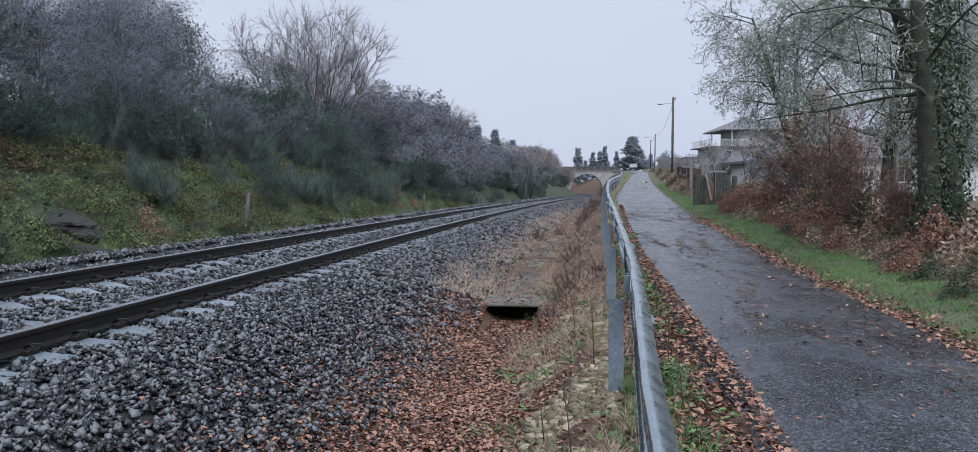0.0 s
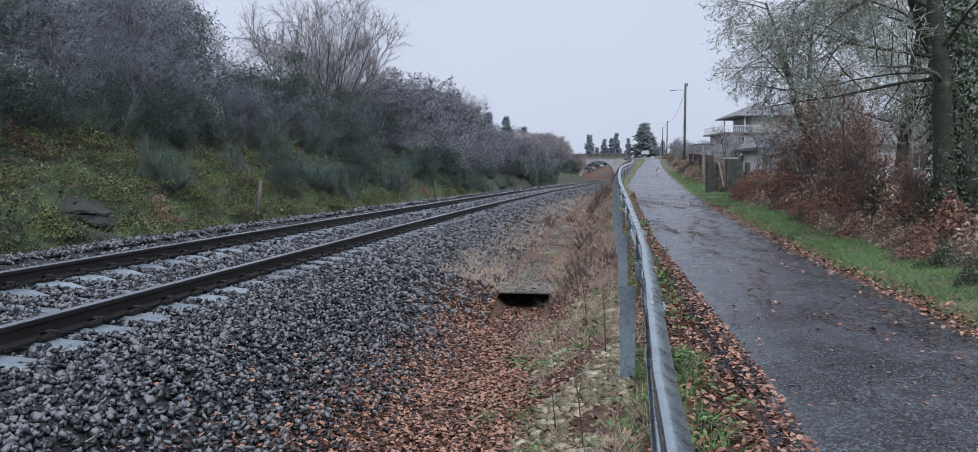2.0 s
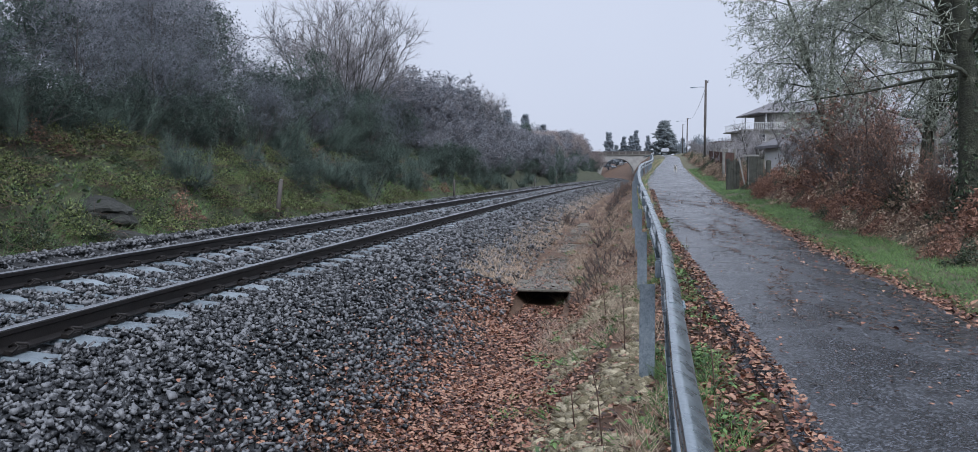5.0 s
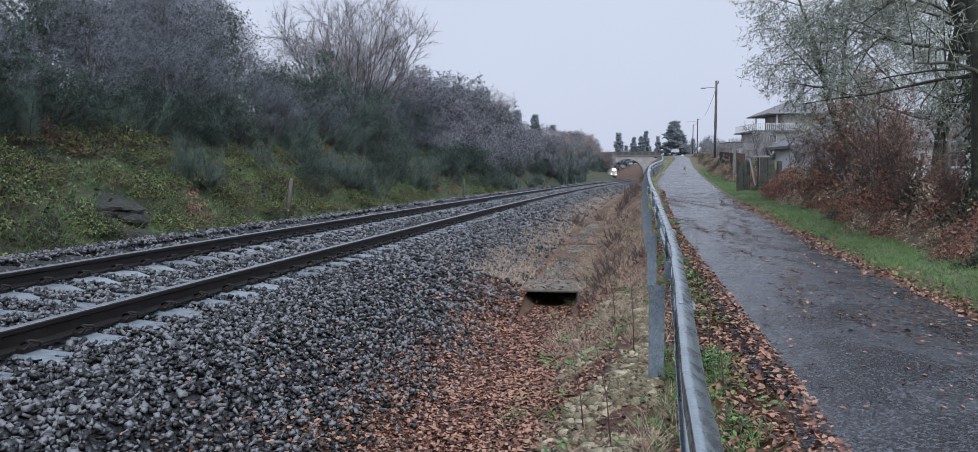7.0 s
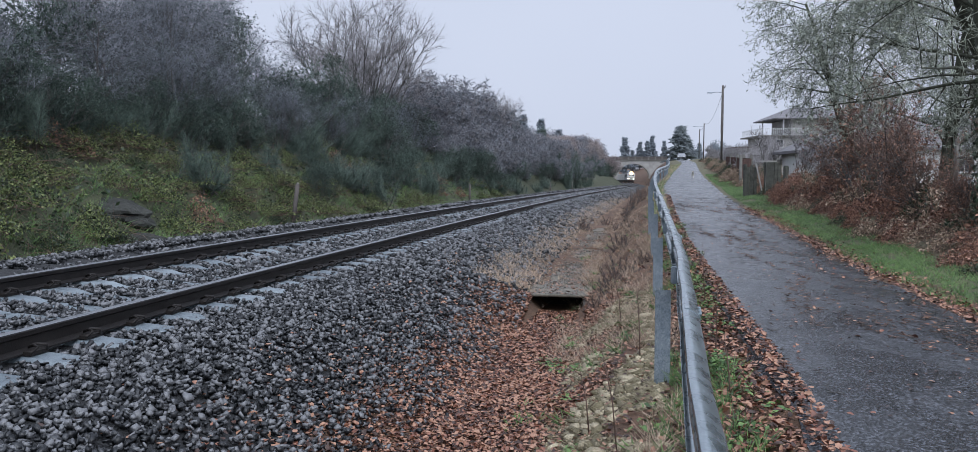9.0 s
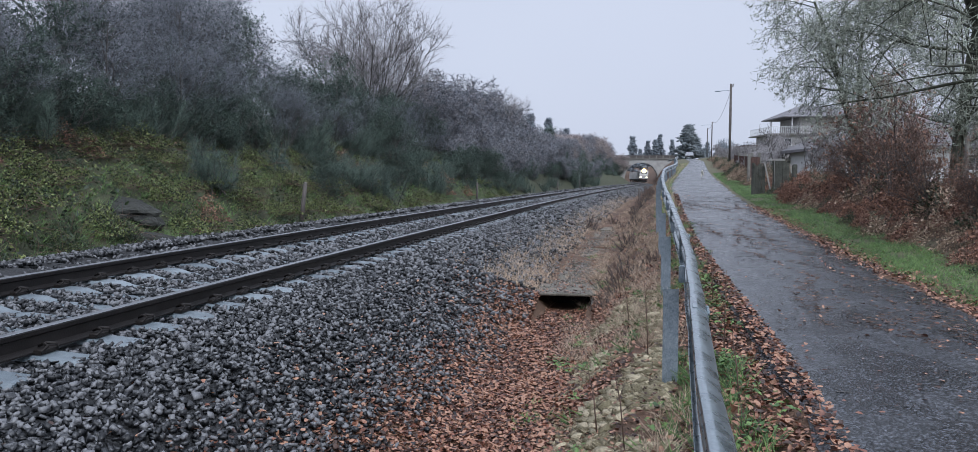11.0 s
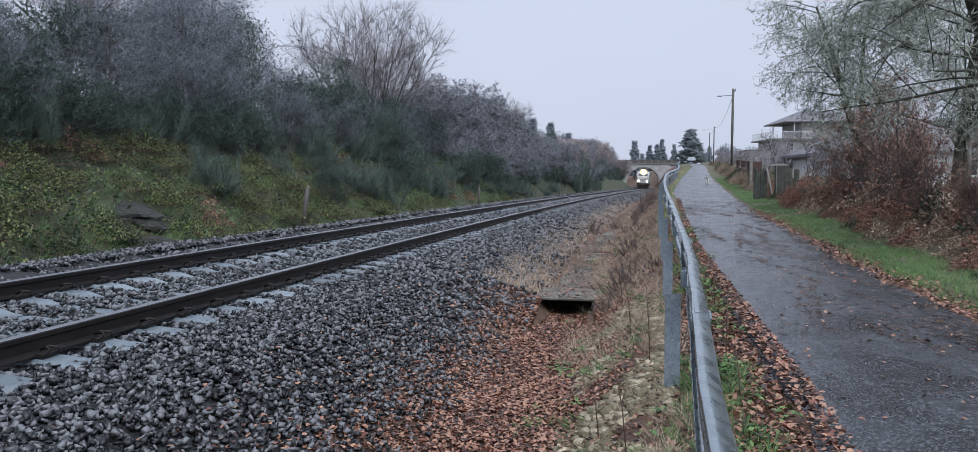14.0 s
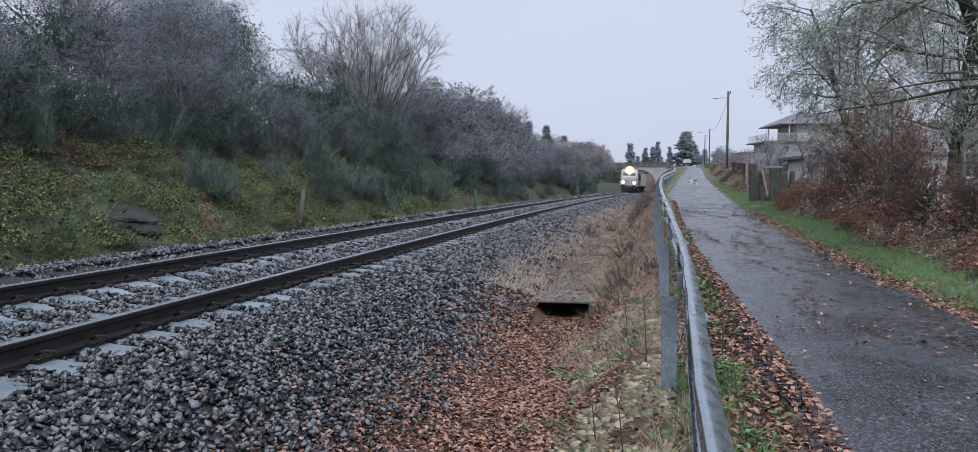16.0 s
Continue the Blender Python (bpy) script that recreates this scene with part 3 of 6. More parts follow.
def build_litter():
    g = np.random.default_rng(21)
    pts = []
    for y in np.concatenate([g.uniform(2.5, 13.3, 56000), g.uniform(-5, 2.5, 3000)]):
        # the drain hollow, drifting up over the ballast foot
        o = 4.0 + g.normal() * 0.55
        x = on_track(y, o, 0).x
        if x < beam_x(y) - 0.2 and patchy(x, y, 0.8, -0.45, g):
            pts.append((x, y))
    for y in g.uniform(2.5, 16, 2600):
        o = g.uniform(2.0, 3.4)
        x = on_track(y, o, 0).x
        if patchy(x, y, 1.1, 0.25, g):
            pts.append((x, y))
    for y in g.uniform(3, 40, 15000):
        # the bank below the barrier
        a = on_track(y, 4.4, 0).x
        x = a + (beam_x(y) - a) * g.random()
        if patchy(x, y, 0.9, -0.05, g) and g.random() < 14 / (y + 4):
            pts.append((x, y))
    for y in np.concatenate([g.uniform(2.0, 30, 26000), g.uniform(-5, 2, 2500)]):
        # between the barrier and the lane
        a, b = beam_x(y) - 0.1, lane_l(y) + 0.2
        x = a + (b - a) * g.random() ** 0.7
        if g.random() < 10 / (max(y, 0) + 3) and patchy(x, y, 1.0, -0.4, g):
            pts.append((x, y))
    for y in g.uniform(5, 24, 7000):
        # the far edge of the lane
        x = lane_r(y) + g.normal() * 0.19 + 0.16
        if patchy(x, y, 0.7, -0.15, g):
            pts.append((x, y))
    for y in g.uniform(5, 30, 1300):
        # strewn in drifts on the lane
        x = lane_l(y) + (lane_r(y) - lane_l(y)) * g.random()
        if noise.noise((x * 0.9, y * 0.45, 2.0)) > 0.22 and g.random() < 0.45:
            pts.append((x, y))
    for y in g.uniform(8, 34, 5000):
        x = lane_r(y) + g.uniform(1.2, 3.4)
        if patchy(x, y, 0.8, -0.2, g):
            pts.append((x, y))
    xs, ys = np.array(pts).T
    c = drop(xs, ys, 0.035, g)
    v, f = oak_leaves(c, 0.026, g)
    tagged(new("leaf_litter", same_faces("leaf_litter", v, f, M_LITTER)), "drifts of wet russet brown fallen oak leaves", "leaf litter", kind="stuff")


build_litter()


def blades(points, height, lean, width, gen, per=1):
    p = np.repeat(np.asarray(points, float), per, 0)
    n = len(p)
    p = p + np.c_[gen.normal(size=(n, 2)) * 0.02, np.full(n, -0.01)]
    h = height * gen.uniform(0.45, 1.2, n)
    tip = p + np.c_[gen.normal(size=(n, 2)) * (lean * h)[:, None], h]
    return spikes(p, tip, width)


def grass_patch(name, pick, count, height, lean, width, material, label, category, seed, per=5):
    g = np.random.default_rng(seed)
    pts = [q for q in (pick(g) for _ in range(count)) if q is not None]
    xs, ys = np.array(pts).T
    v, f = blades(drop(xs, ys, 0.0, g), height, lean, width, g, per)
    return tagged(new(name, same_faces(name, v, f, material)), label, category, kind="stuff")


def pick_verge(g):
    y = -4 + 64 * g.random() ** 1.5
    x = lane_r(y) + 0.2 + 1.15 * g.random() ** 0.9
    return (x, y) if patchy(x, y, 0.8, -0.3, g) else None


def pick_barrier_foot(g):
    y = 2.5 + 20 * g.random() ** 1.4
    x = beam_x(y) + g.uniform(-0.15, 0.45)
    return (x, y) if noise.noise((x * 1.6, y * 1.1, 5.0)) > 0.12 else None


def pick_bank_straw(g):
    y = 4 + 50 * g.random() ** 1.5
    a = on_track(y, 4.4, 0).x
    x = a + (beam_x(y) - a) * g.random()
    return (x, y) if noise.noise((x * 0.7, y * 0.35, 8.0)) > -0.1 else None


def pick_drain_straw(g):
    y = 13.5 + 60 * g.random() ** 1.3
    o = 3.25 + g.normal() * 0.35
    x = on_track(y, o, 0).x
    return (x, y) if patchy(x, y, 0.5, -0.3, g) else None


def pick_bank_green(g):
    y = 8 + 50 * g.random() ** 1.4
    o = -4.0 - 2.5 * g.random()
    p = on_track(y, o, 0)
    return (p.x, p.y) if patchy(p.x, p.y, 0.6, -0.2, g) else None


def pick_bank_weeds(g):
    y = 4 + 22 * g.random() ** 1.4
    a = on_track(y, 4.3, 0).x
    x = a + (beam_x(y) - a) * g.random()
    return (x, y) if noise.noise((x * 1.8, y * 0.9, 15.0)) > 0.28 else None


def pick_far_verge(g):
    y = 22 + 90 * g.random() ** 1.3
    a, b = beam_x(y) - 0.2, lane_l(y) - 0.05
    return (a + (b - a) * g.random(), y)


def pick_moss(g):
    y = 4.4 + 7.0 * g.random()
    x = beam_x(y) - 0.12 - 1.1 * g.random()
    return (x, y) if noise.noise((x * 1.7, y * 1.0, 25.0)) > -0.06 and x > on_track(y, 4.6, 0).x else None


def pick_debris(g):
    y = 5 + 26 * g.random()
    x = lane_l(y) + (lane_r(y) - lane_l(y)) * g.random()
    return (x, y) if noise.noise((x * 0.8, y * 0.35, 42.0)) > 0.06 else None


grass_patch("grass", pick_verge, 12500, 0.085, 0.7, 0.0055, M_GRASS, "lush wet green grass along the lane", "grass", 31, 6)
grass_patch("grass", pick_far_verge, 2600, 0.14, 0.6, 0.012, M_GRASS, "rough grass between barrier and lane", "grass", 39, 4)
grass_patch("dead_grass", pick_far_verge, 900, 0.2, 0.6, 0.011, M_STRAW, "withered grass between barrier and lane", "dead grass", 40, 4)
grass_patch("grass", pick_barrier_foot, 1500, 0.12, 0.7, 0.006, M_GRASS, "green weeds at the foot of the barrier", "grass", 32, 6)
grass_patch("dead_grass", pick_bank_straw, 3400, 0.16, 0.9, 0.004, M_STRAW, "bleached dead grass on the bank", "dead grass", 33, 6)
grass_patch("dead_grass", pick_drain_straw, 2300, 0.17, 0.6, 0.0045, M_STRAW, "straw-coloured dry grass beside the ballast", "dead grass", 34, 5)
grass_patch("grass", pick_bank_green, 4200, 0.24, 0.8, 0.007, M_GRASS, "coarse green grass at the foot of the bank", "grass", 35, 5)
grass_patch("dry_moss", pick_moss, 3500, 0.05, 1.1, 0.004, M_MOSS, "pale bleached moss on the bank below the barrier", "moss", 37, 6)
grass_patch("twig_debris", pick_debris, 900, 0.02, 4.0, 0.005, M_BARK, "dark twigs and needles strewn on the lane", "debris", 38, 4)
grass_patch("weeds", pick_bank_weeds, 600, 0.1, 1.0, 0.01, M_GRASS, "small green weeds among dead leaves", "weeds", 36, 6)


def build_moss():
    """Cushions of bleached moss swelling over the steep bank below the barrier."""
    g = np.random.default_rng(51)
    bm = bmesh.new()
    bmesh.ops.create_icosphere(bm, subdivisions=1, radius=1)
    unit = np.array([v.co for v in bm.verts])
    tris = np.array([[v.index for v in f.verts] for f in bm.faces])
    bm.free()
    spots = [q for q in (pick_moss(g) for _ in range(9500)) if q is not None]
    vs, fs = [], []
    for k, (x, y) in enumerate(spots):
        r = g.uniform(0.025, 0.06) if k % 6 else g.uniform(0.06, 0.11)
        a = g.uniform(0, 2 * np.pi)
        rough = 1 + g.normal(size=(len(unit), 1)) * 0.3
        v = unit * rough * [r, r * g.uniform(0.5, 1), r * 0.42]
        v = np.c_[v[:, 0] * np.cos(a) - v[:, 1] * np.sin(a), v[:, 0] * np.sin(a) + v[:, 1] * np.cos(a), v[:, 2]]
        vs.append(v + [x, y, ground_z(x, y) - 0.12 * r])
        fs.append(tris + k * len(unit))
    me = same_faces("moss_cushions", np.concatenate(vs), np.concatenate(fs), M_MOSS)
    tagged(new("moss", me), "pale swelling moss cushions on the bank below the barrier", "moss", kind="stuff")


build_moss()


def build_lane_debris():
    """Ragged lines of dark twigs, needles and leaf bits washed together on the lane."""
    g = np.random.default_rng(71)
    bases, tips, bits = [], [], []
    for _ in range(34):
        y0 = 6.0 + 20 * g.random() ** 1.3
        u0 = np.clip(g.normal(0.58, 0.16), 0.12, 0.92)
        run = g.uniform(0.3, 1.6)
        way = g.uniform(0.7, 1.75)
        n = int(60 * run)
        for _ in range(n):
            k = g.uniform(-1, 1)
            y = y0 + k * run * math.sin(way) + g.normal() * 0.06
            x = lane_l(y) + u0 * (lane_r(y) - lane_l(y)) - k * run * math.cos(way) + g.normal() * 0.04
            if not lane_l(y) < x < lane_r(y):
                continue
            p = np.array([x, y, lane_z(y) + 0.034 + 0.006 * g.random()])
            if g.random() < 0.22:
                bits.append(p + [0, 0, 0.006])
            else:
                a, ln = g.uniform(0, 6.28), g.uniform(0.02, 0.11)
                bases.append(p)
                tips.append(p + [math.cos(a) * ln, math.sin(a) * ln, g.uniform(0, 0.012)])
    for _ in range(650):
        y = 4.8 + 30 * g.random() ** 1.5
        x = lane_l(y) + (lane_r(y) - lane_l(y)) * g.random()
        bits.append(np.array([x, y, lane_z(y) + 0.036]))
    tagged(new("twig_debris", same_faces("twig_debris", *spikes(bases, tips, 0.005), M_BROWNTWIG)), "dark twigs and needles washed together on the lane", "debris", kind="stuff")
    tagged(new("leaf_litter", same_faces("leaf_litter", *oak_leaves(np.array(bits), 0.02, g, 0.2), M_LITTER)), "scattered small brown leaves on the wet lane", "leaf litter", kind="stuff")


build_lane_debris()


def build_broad_weeds():
    """Rosettes of broad green leaves at the barrier's foot and down the drain bank."""
    g = np.random.default_rng(73)
    c = []
    for k in range(120):
        y = 3.2 + 16 * g.random() ** 1.5
        if k % 3:
            x = beam_x(y) + g.uniform(0.08, 0.55)
        else:
            a = on_track(y, 4.3, 0).x
            x = a + (beam_x(y) - a) * g.random()
        z = ground_z(x, y)
        for _ in range(int(g.uniform(10, 34))):
            q = g.normal(size=2) * 0.07
            c.append((x + q[0], y + q[1], z + 0.03 + 0.06 * g.random()))
    tagged(new("weeds", same_faces("weeds", *leaves(np.array(c), 0.028, np.tile([[0, 0, 1.0]], (len(c), 1)), g), M_GRASS)), "small broad-leaved green weeds among dead leaves", "weeds", kind="stuff")
    # gravel, crumbs of moss and leaves lying on the drain's covers
    pts = []
    for _ in range(5200):
        y = 13.95 + 16 * g.random() ** 1.4
        o = 4.1 + g.normal() * 0.3
        if 3.45 < o < 4.75 and noise.noise((o * 2.5, y * 1.6, 4.0)) > -0.2:
            p = on_track(y, o, 0)
            pts.append((p.x, p.y, max(ground_z(p.x, p.y), -0.262) + 0.012 * g.random()))
    pts = np.array(pts)
    tagged(new("gravel", same_faces("gravel", *stones(pts[::2], 0.017, g), M_CONCRETE)), "mossy gravel strewn over the drain covers", "gravel", kind="stuff")
    tagged(new("leaf_litter", same_faces("leaf_litter", *oak_leaves(pts[1::3] + [0, 0, 0.01], 0.026, g), M_LITTER)), "brown leaves lying over the drain covers", "leaf litter", kind="stuff")


build_broad_weeds()


def build_stalks():
    """Thin dead stalks standing by the barrier."""
    r = random.Random(8)
    for y, off, h in ((5.2, -0.45, 0.75), (5.9, -0.7, 0.6), (7.4, -0.35, 0.8), (9.5, -0.6, 0.7), (5.4, 0.32, 0.5), (6.6, 0.3, 0.75), (8.8, 0.35, 0.7), (12.0, -0.8, 0.9)):
        x = beam_x(y) + off
        t = thing("dead_stalk", pose(x, y, ground_z(x, y) - 0.03), "thin dead brown weed stalk by the barrier", "stalk", "dead stalks by the barrier")
        lean = r.uniform(-0.25, 0.2)
        part("stem", tube([(0, 0, 0), (lean * 0.3 * h, 0.02, h * 0.5), (lean * h, 0.05, h)], [0.006, 0.005, 0.002], 5), M_BROWNTWIG, t)
        for k in range(4):
            z = h * (0.4 + 0.14 * k)
            a = r.uniform(0, 6.28)
            part("side_shoot", tube([(lean * z * z / h, 0.03, z), (lean * z + 0.1 * math.cos(a), 0.03 + 0.1 * math.sin(a), z + 0.07)], [0.003, 0.0015], 4), M_BROWNTWIG, t)


build_stalks()


def build_undergrowth():
    """Low bramble, ivy and fern leaves over the mossy bank beyond the track."""
    g = np.random.default_rng(61)
    for seed, material, lo, hi, count, size, label in ((1, M_BRAMBLE, -8.2, -4.1, 15000, 0.045, "low yellow-green bramble leaves covering the bank"),
                                                       (2, M_IVY, -13.0, -5.0, 12000, 0.06, "dark ivy and fern undergrowth on the bank"),
                                                       (3, M_RUSSET, -12.0, -6.5, 1600, 0.045, "withered brown bracken on the bank")):
        pts = []
        for _ in range(count):
            y = 8 + 56 * g.random() ** 1.25
            p = on_track(y, g.uniform(lo, hi), 0)
            k = noise.noise((p.x * 0.7, p.y * 0.7, seed * 9.0))
            if k > (-0.25 if seed < 3 else 0.12):
                pts.append((p.x, p.y, ground_z(p.x, p.y) + g.uniform(0.0, 0.12) + max(0, k) * 0.55 * g.random()))
        v, f = leaves(np.array(pts), size, None, g)
        tagged(new("undergrowth", same_faces("undergrowth", v, f, material)), label, "undergrowth", kind="stuff")


build_undergrowth()


# ---- growing branches ----
def limbs(bases, dirs, lens, radii, segs, bend, wobble, gen, tip=0.25):
    """Curved tapering branches; bend > 0 turns them up, < 0 lets them droop. Returns points, radii, mesh arrays."""
    n = len(bases)
    P = np.zeros((n, segs + 1, 3))
    P[:, 0] = bases
    d = dirs / np.linalg.norm(dirs, axis=1, keepdims=True)
    for k in range(segs):
        d = d + np.array([0, 0, bend / segs]) + gen.normal(size=(n, 3)) * wobble
        d = d / np.linalg.norm(d, axis=1, keepdims=True)
        P[:, k + 1] = P[:, k] + d * (lens / segs)[:, None]
    R = radii[:, None] * np.linspace(1, tip, segs + 1)[None]
    ax = P[:, -1] - P[:, 0]
    ax /= np.linalg.norm(ax, axis=1, keepdims=True) + 1e-9
    h = np.where(np.abs(ax[:, 2:3]) > 0.8, [[1.0, 0, 0]], [[0, 0, 1.0]])
    a = np.cross(ax, h)
    a /= np.linalg.norm(a, axis=1, keepdims=True) + 1e-9
    c = np.cross(ax, a)
    sides = 3 if radii.max() < 0.05 else 6
    ang = np.arange(sides) * 2 * np.pi / sides
    off = a[:, None, None] * np.cos(ang)[None, None, :, None] + c[:, None, None] * np.sin(ang)[None, None, :, None]
    V = (P[:, :, None] + off * R[:, :, None, None]).reshape(-1, 3)
    per = (segs + 1) * sides
    quads = []
    for k in range(segs):
        for s in range(sides):
            quads.append((k * sides + s, k * sides + (s + 1) % sides, (k + 1) * sides + (s + 1) % sides))
            quads.append((k * sides + s, (k + 1) * sides + (s + 1) % sides, (k + 1) * sides + s))
    F = (np.arange(n)[:, None, None] * per + np.array(quads)[None]).reshape(-1, 3)
    return P, R, (V, F)


def kids(P, R, per, length, angle, gen, lo=0.25, hi=1.0):
    """Where and how children leave their parents."""
    n, m = P.shape[0], P.shape[1]
    u = gen.uniform(lo, hi, (n, per)) * (m - 1)
    i = np.minimum(u.astype(int), m - 2)
    fr = (u - i)[..., None]
    rows = np.arange(n)[:, None]
    b = P[rows, i] * (1 - fr) + P[rows, i + 1] * fr
    d = P[rows, i + 1] - P[rows, i]
    d = d / (np.linalg.norm(d, axis=2, keepdims=True) + 1e-9)
    r = R[rows, i]
    s = gen.normal(size=d.shape)
    s -= d * (s * d).sum(2, keepdims=True)
    s /= np.linalg.norm(s, axis=2, keepdims=True) + 1e-9
    a = np.radians(gen.uniform(angle * 0.6, angle * 1.3, (n, per, 1)))
    nd = d * np.cos(a) + s * np.sin(a)
    ln = length * gen.uniform(0.6, 1.25, (n, per)) * (1.15 - 0.5 * u / (m - 1))
    return b.reshape(-1, 3), nd.reshape(-1, 3), ln.reshape(-1), (r * 0.6).reshape(-1)


def tree_parts(seed, height, trunk_r, stems=1, spread=0.15, per=(9, 7, 7, 6), lens=(0.42, 0.2, 0.1, 0.05), angle=42, bend=(0.1, 0.35, 0.3, 0.2),
               twig=0.006, droop_tips=0.0, start=0.25, coarse=False, bough=1.0):
    """Mesh arrays of trunk and limbs, and of fine twigs, for a bare tree; and the places of the outer twigs."""
    g = np.random.default_rng(seed)
    dirs = np.c_[g.normal(size=(stems, 2)) * spread, np.ones(stems)]
    bases = np.c_[g.normal(size=(stems, 2)) * trunk_r * (1.2 if stems > 1 else 0), np.full(stems, -0.3)]
    P, R, trunk = limbs(bases, dirs, np.full(stems, height * 0.75) * g.uniform(0.8, 1.1, stems), np.full(stems, trunk_r), 7, bend[0], 0.06, g)
    thick, thin = [trunk], []
    b, d, l, r = kids(P, R, per[0], height * lens[0], angle, g, start)
    P, R, m = limbs(b, d, l, np.maximum(r * bough, twig * 2), 3 if coarse else 5, bend[1], 0.1, g)
    thick.append(m)
    b, d, l, r = kids(P, R, per[1], height * lens[1], angle, g, 0.2)
    P, R, m = limbs(b, d, l, np.maximum(r, twig * 1.5), 2 if coarse else 3, bend[2] - droop_tips, 0.13, g)
    thick.append(m)
    b, d, l, r = kids(P, R, per[2], height * lens[2], angle, g, 0.2)
    P, R, m = limbs(b, d, l, np.maximum(np.minimum(r, twig * 1.6), twig), 1 if coarse else 2, bend[3] - droop_tips, 0.16, g)
    thin.append(m)
    b, d, l, r = kids(P, R, per[3], height * lens[3], angle, g, 0.15)
    tips = b + (d + np.array([0, 0, -droop_tips])) * l[:, None]
    thin.append(spikes(b, tips, twig * 0.9))
    return merge(*thick), merge(*thin), tips


def make_tree(name, seed, bark, twigs, label, category, group="", leaf=None, leaf_share=0.0, leaf_size=0.05, leaf_name="foliage", tuft=False, **kw):
    thick, thin, tips = tree_parts(seed, **kw)
    t = thing(name, Matrix(), label, category, group)
    part("trunk", same_faces("trunk", *thick, bark, True), None, t)
    part("crown", same_faces("crown", *thin, twigs), None, t)
    if leaf:
        g = np.random.default_rng(seed + 500)
        k = max(1, int(len(tips) * leaf_share))
        c = tips[g.integers(0, len(tips), k)] + g.normal(size=(k, 3)) * (0.015 if tuft else 0.08)
        if tuft:
            made = spikes(c, c + g.normal(size=(k, 3)) * leaf_size, leaf_size * 0.16)
        else:
            made = leaves(c, leaf_size, None, g)
        part(leaf_name, same_faces(leaf_name, *made, leaf), None, t)
    return t


def top_of(proto):
    """How high a plant stands above its foot at its own size."""
    return max(v.co.z for p in proto.children for v in p.data.vertices)


def broom_bush(seed, h=1.9, r=0.9, count=1500, material=None, label="", twig=0.0065):
    """Upright whippy stems in a tuft."""
    g = np.random.default_rng(seed)
    n = 22
    b = np.c_[g.normal(size=(n, 2)) * r * 0.25, np.full(n, -0.1)]
    P, R, stems = limbs(b, np.c_[g.normal(size=(n, 2)) * 0.6, np.ones(n)], h * g.uniform(0.35, 0.95, n), np.full(n, 0.016), 4, 0.2, 0.12, g)
    bb, d, l, _ = kids(P, R, count // n, h * 0.2, 50, g, 0.1)
    t = thing("broom_bush", Matrix(), label or "dark green leafless broom bush on the bank", "bush", "bushes on the bank")
    part("woody_base", same_faces("woody_base", *stems, M_BARK), None, t)
    d = d + np.c_[g.normal(size=(len(d), 2)) * 0.25, np.full(len(d), 0.2)]
    part("brushwood", same_faces("brushwood", *spikes(bb, bb + d * l[:, None], twig), material or M_BROOM), None, t)
    return t


def mound(seed, r=1.0, h=0.8, count=1500, leaf=None, stem=None, size=0.05, stems=260, label="", name="bramble"):
    """A tangle of arching stems under small leaves."""
    g = np.random.default_rng(seed)
    a, q = g.uniform(0, 2 * np.pi, count), np.sqrt(g.uniform(0, 1, count))
    lump = 0.75 + 0.25 * np.sin(a * 3 + seed) + 0.15 * np.sin(a * 7 + 2 * seed)
    x, y = r * q * np.cos(a) * lump, r * q * np.sin(a) * lump
    z = h * (1 - q ** 2) * g.uniform(0.35, 1.1, count) * (0.8 + 0.3 * np.sin(5 * x + seed) * np.cos(4 * y))
    c = np.c_[x, y, np.maximum(z, 0.02)]
    b = np.c_[g.normal(size=(stems, 2)) * r * 0.4, np.zeros(stems)]
    P, R, st = limbs(b, np.c_[g.normal(size=(stems, 2)), g.uniform(0.3, 1.4, stems)], r * g.uniform(0.5, 1.2, stems), np.full(stems, 0.006), 3, -0.9, 0.15, g)
    t = thing(name, Matrix(), label, name.replace("_", " "), "undergrowth")
    part("woody_base", same_faces("woody_base", *st, stem or M_BROWNTWIG), None, t)
    part("foliage", same_faces("foliage", *leaves(c, size, None, g), leaf or M_BRAMBLE), None, t)
    return t


def place(x, y, turn=None, size=1.0, sink=0.05, tilt=0.0):
    return pose(x, y, ground_z(x, y) - sink, random.uniform(-tilt, tilt), random.uniform(-tilt, tilt), random.uniform(0, 360) if turn is None else turn), size


def plant(proto, spots, used):
    """The prototype at the first spot, copies at the others; spots are (x, y, scale)."""
    for x, y, s in spots:
        m, _ = place(x, y)
        if proto.name not in used:
            used.add(proto.name)
            proto.scale = (s, s, s * random.uniform(0.9, 1.1))
            proto.matrix_basis = m @ Matrix.Diagonal((*proto.scale, 1))
        else:
            c = copy_thing(proto, m)
            k = s / proto.scale[0]
            c.matrix_basis = c.matrix_basis @ Matrix.Diagonal((k, k, k * random.uniform(0.9, 1.1), 1))


def beside(y, off):
    p = on_track(y, off, 0)
    return p.x, p.y


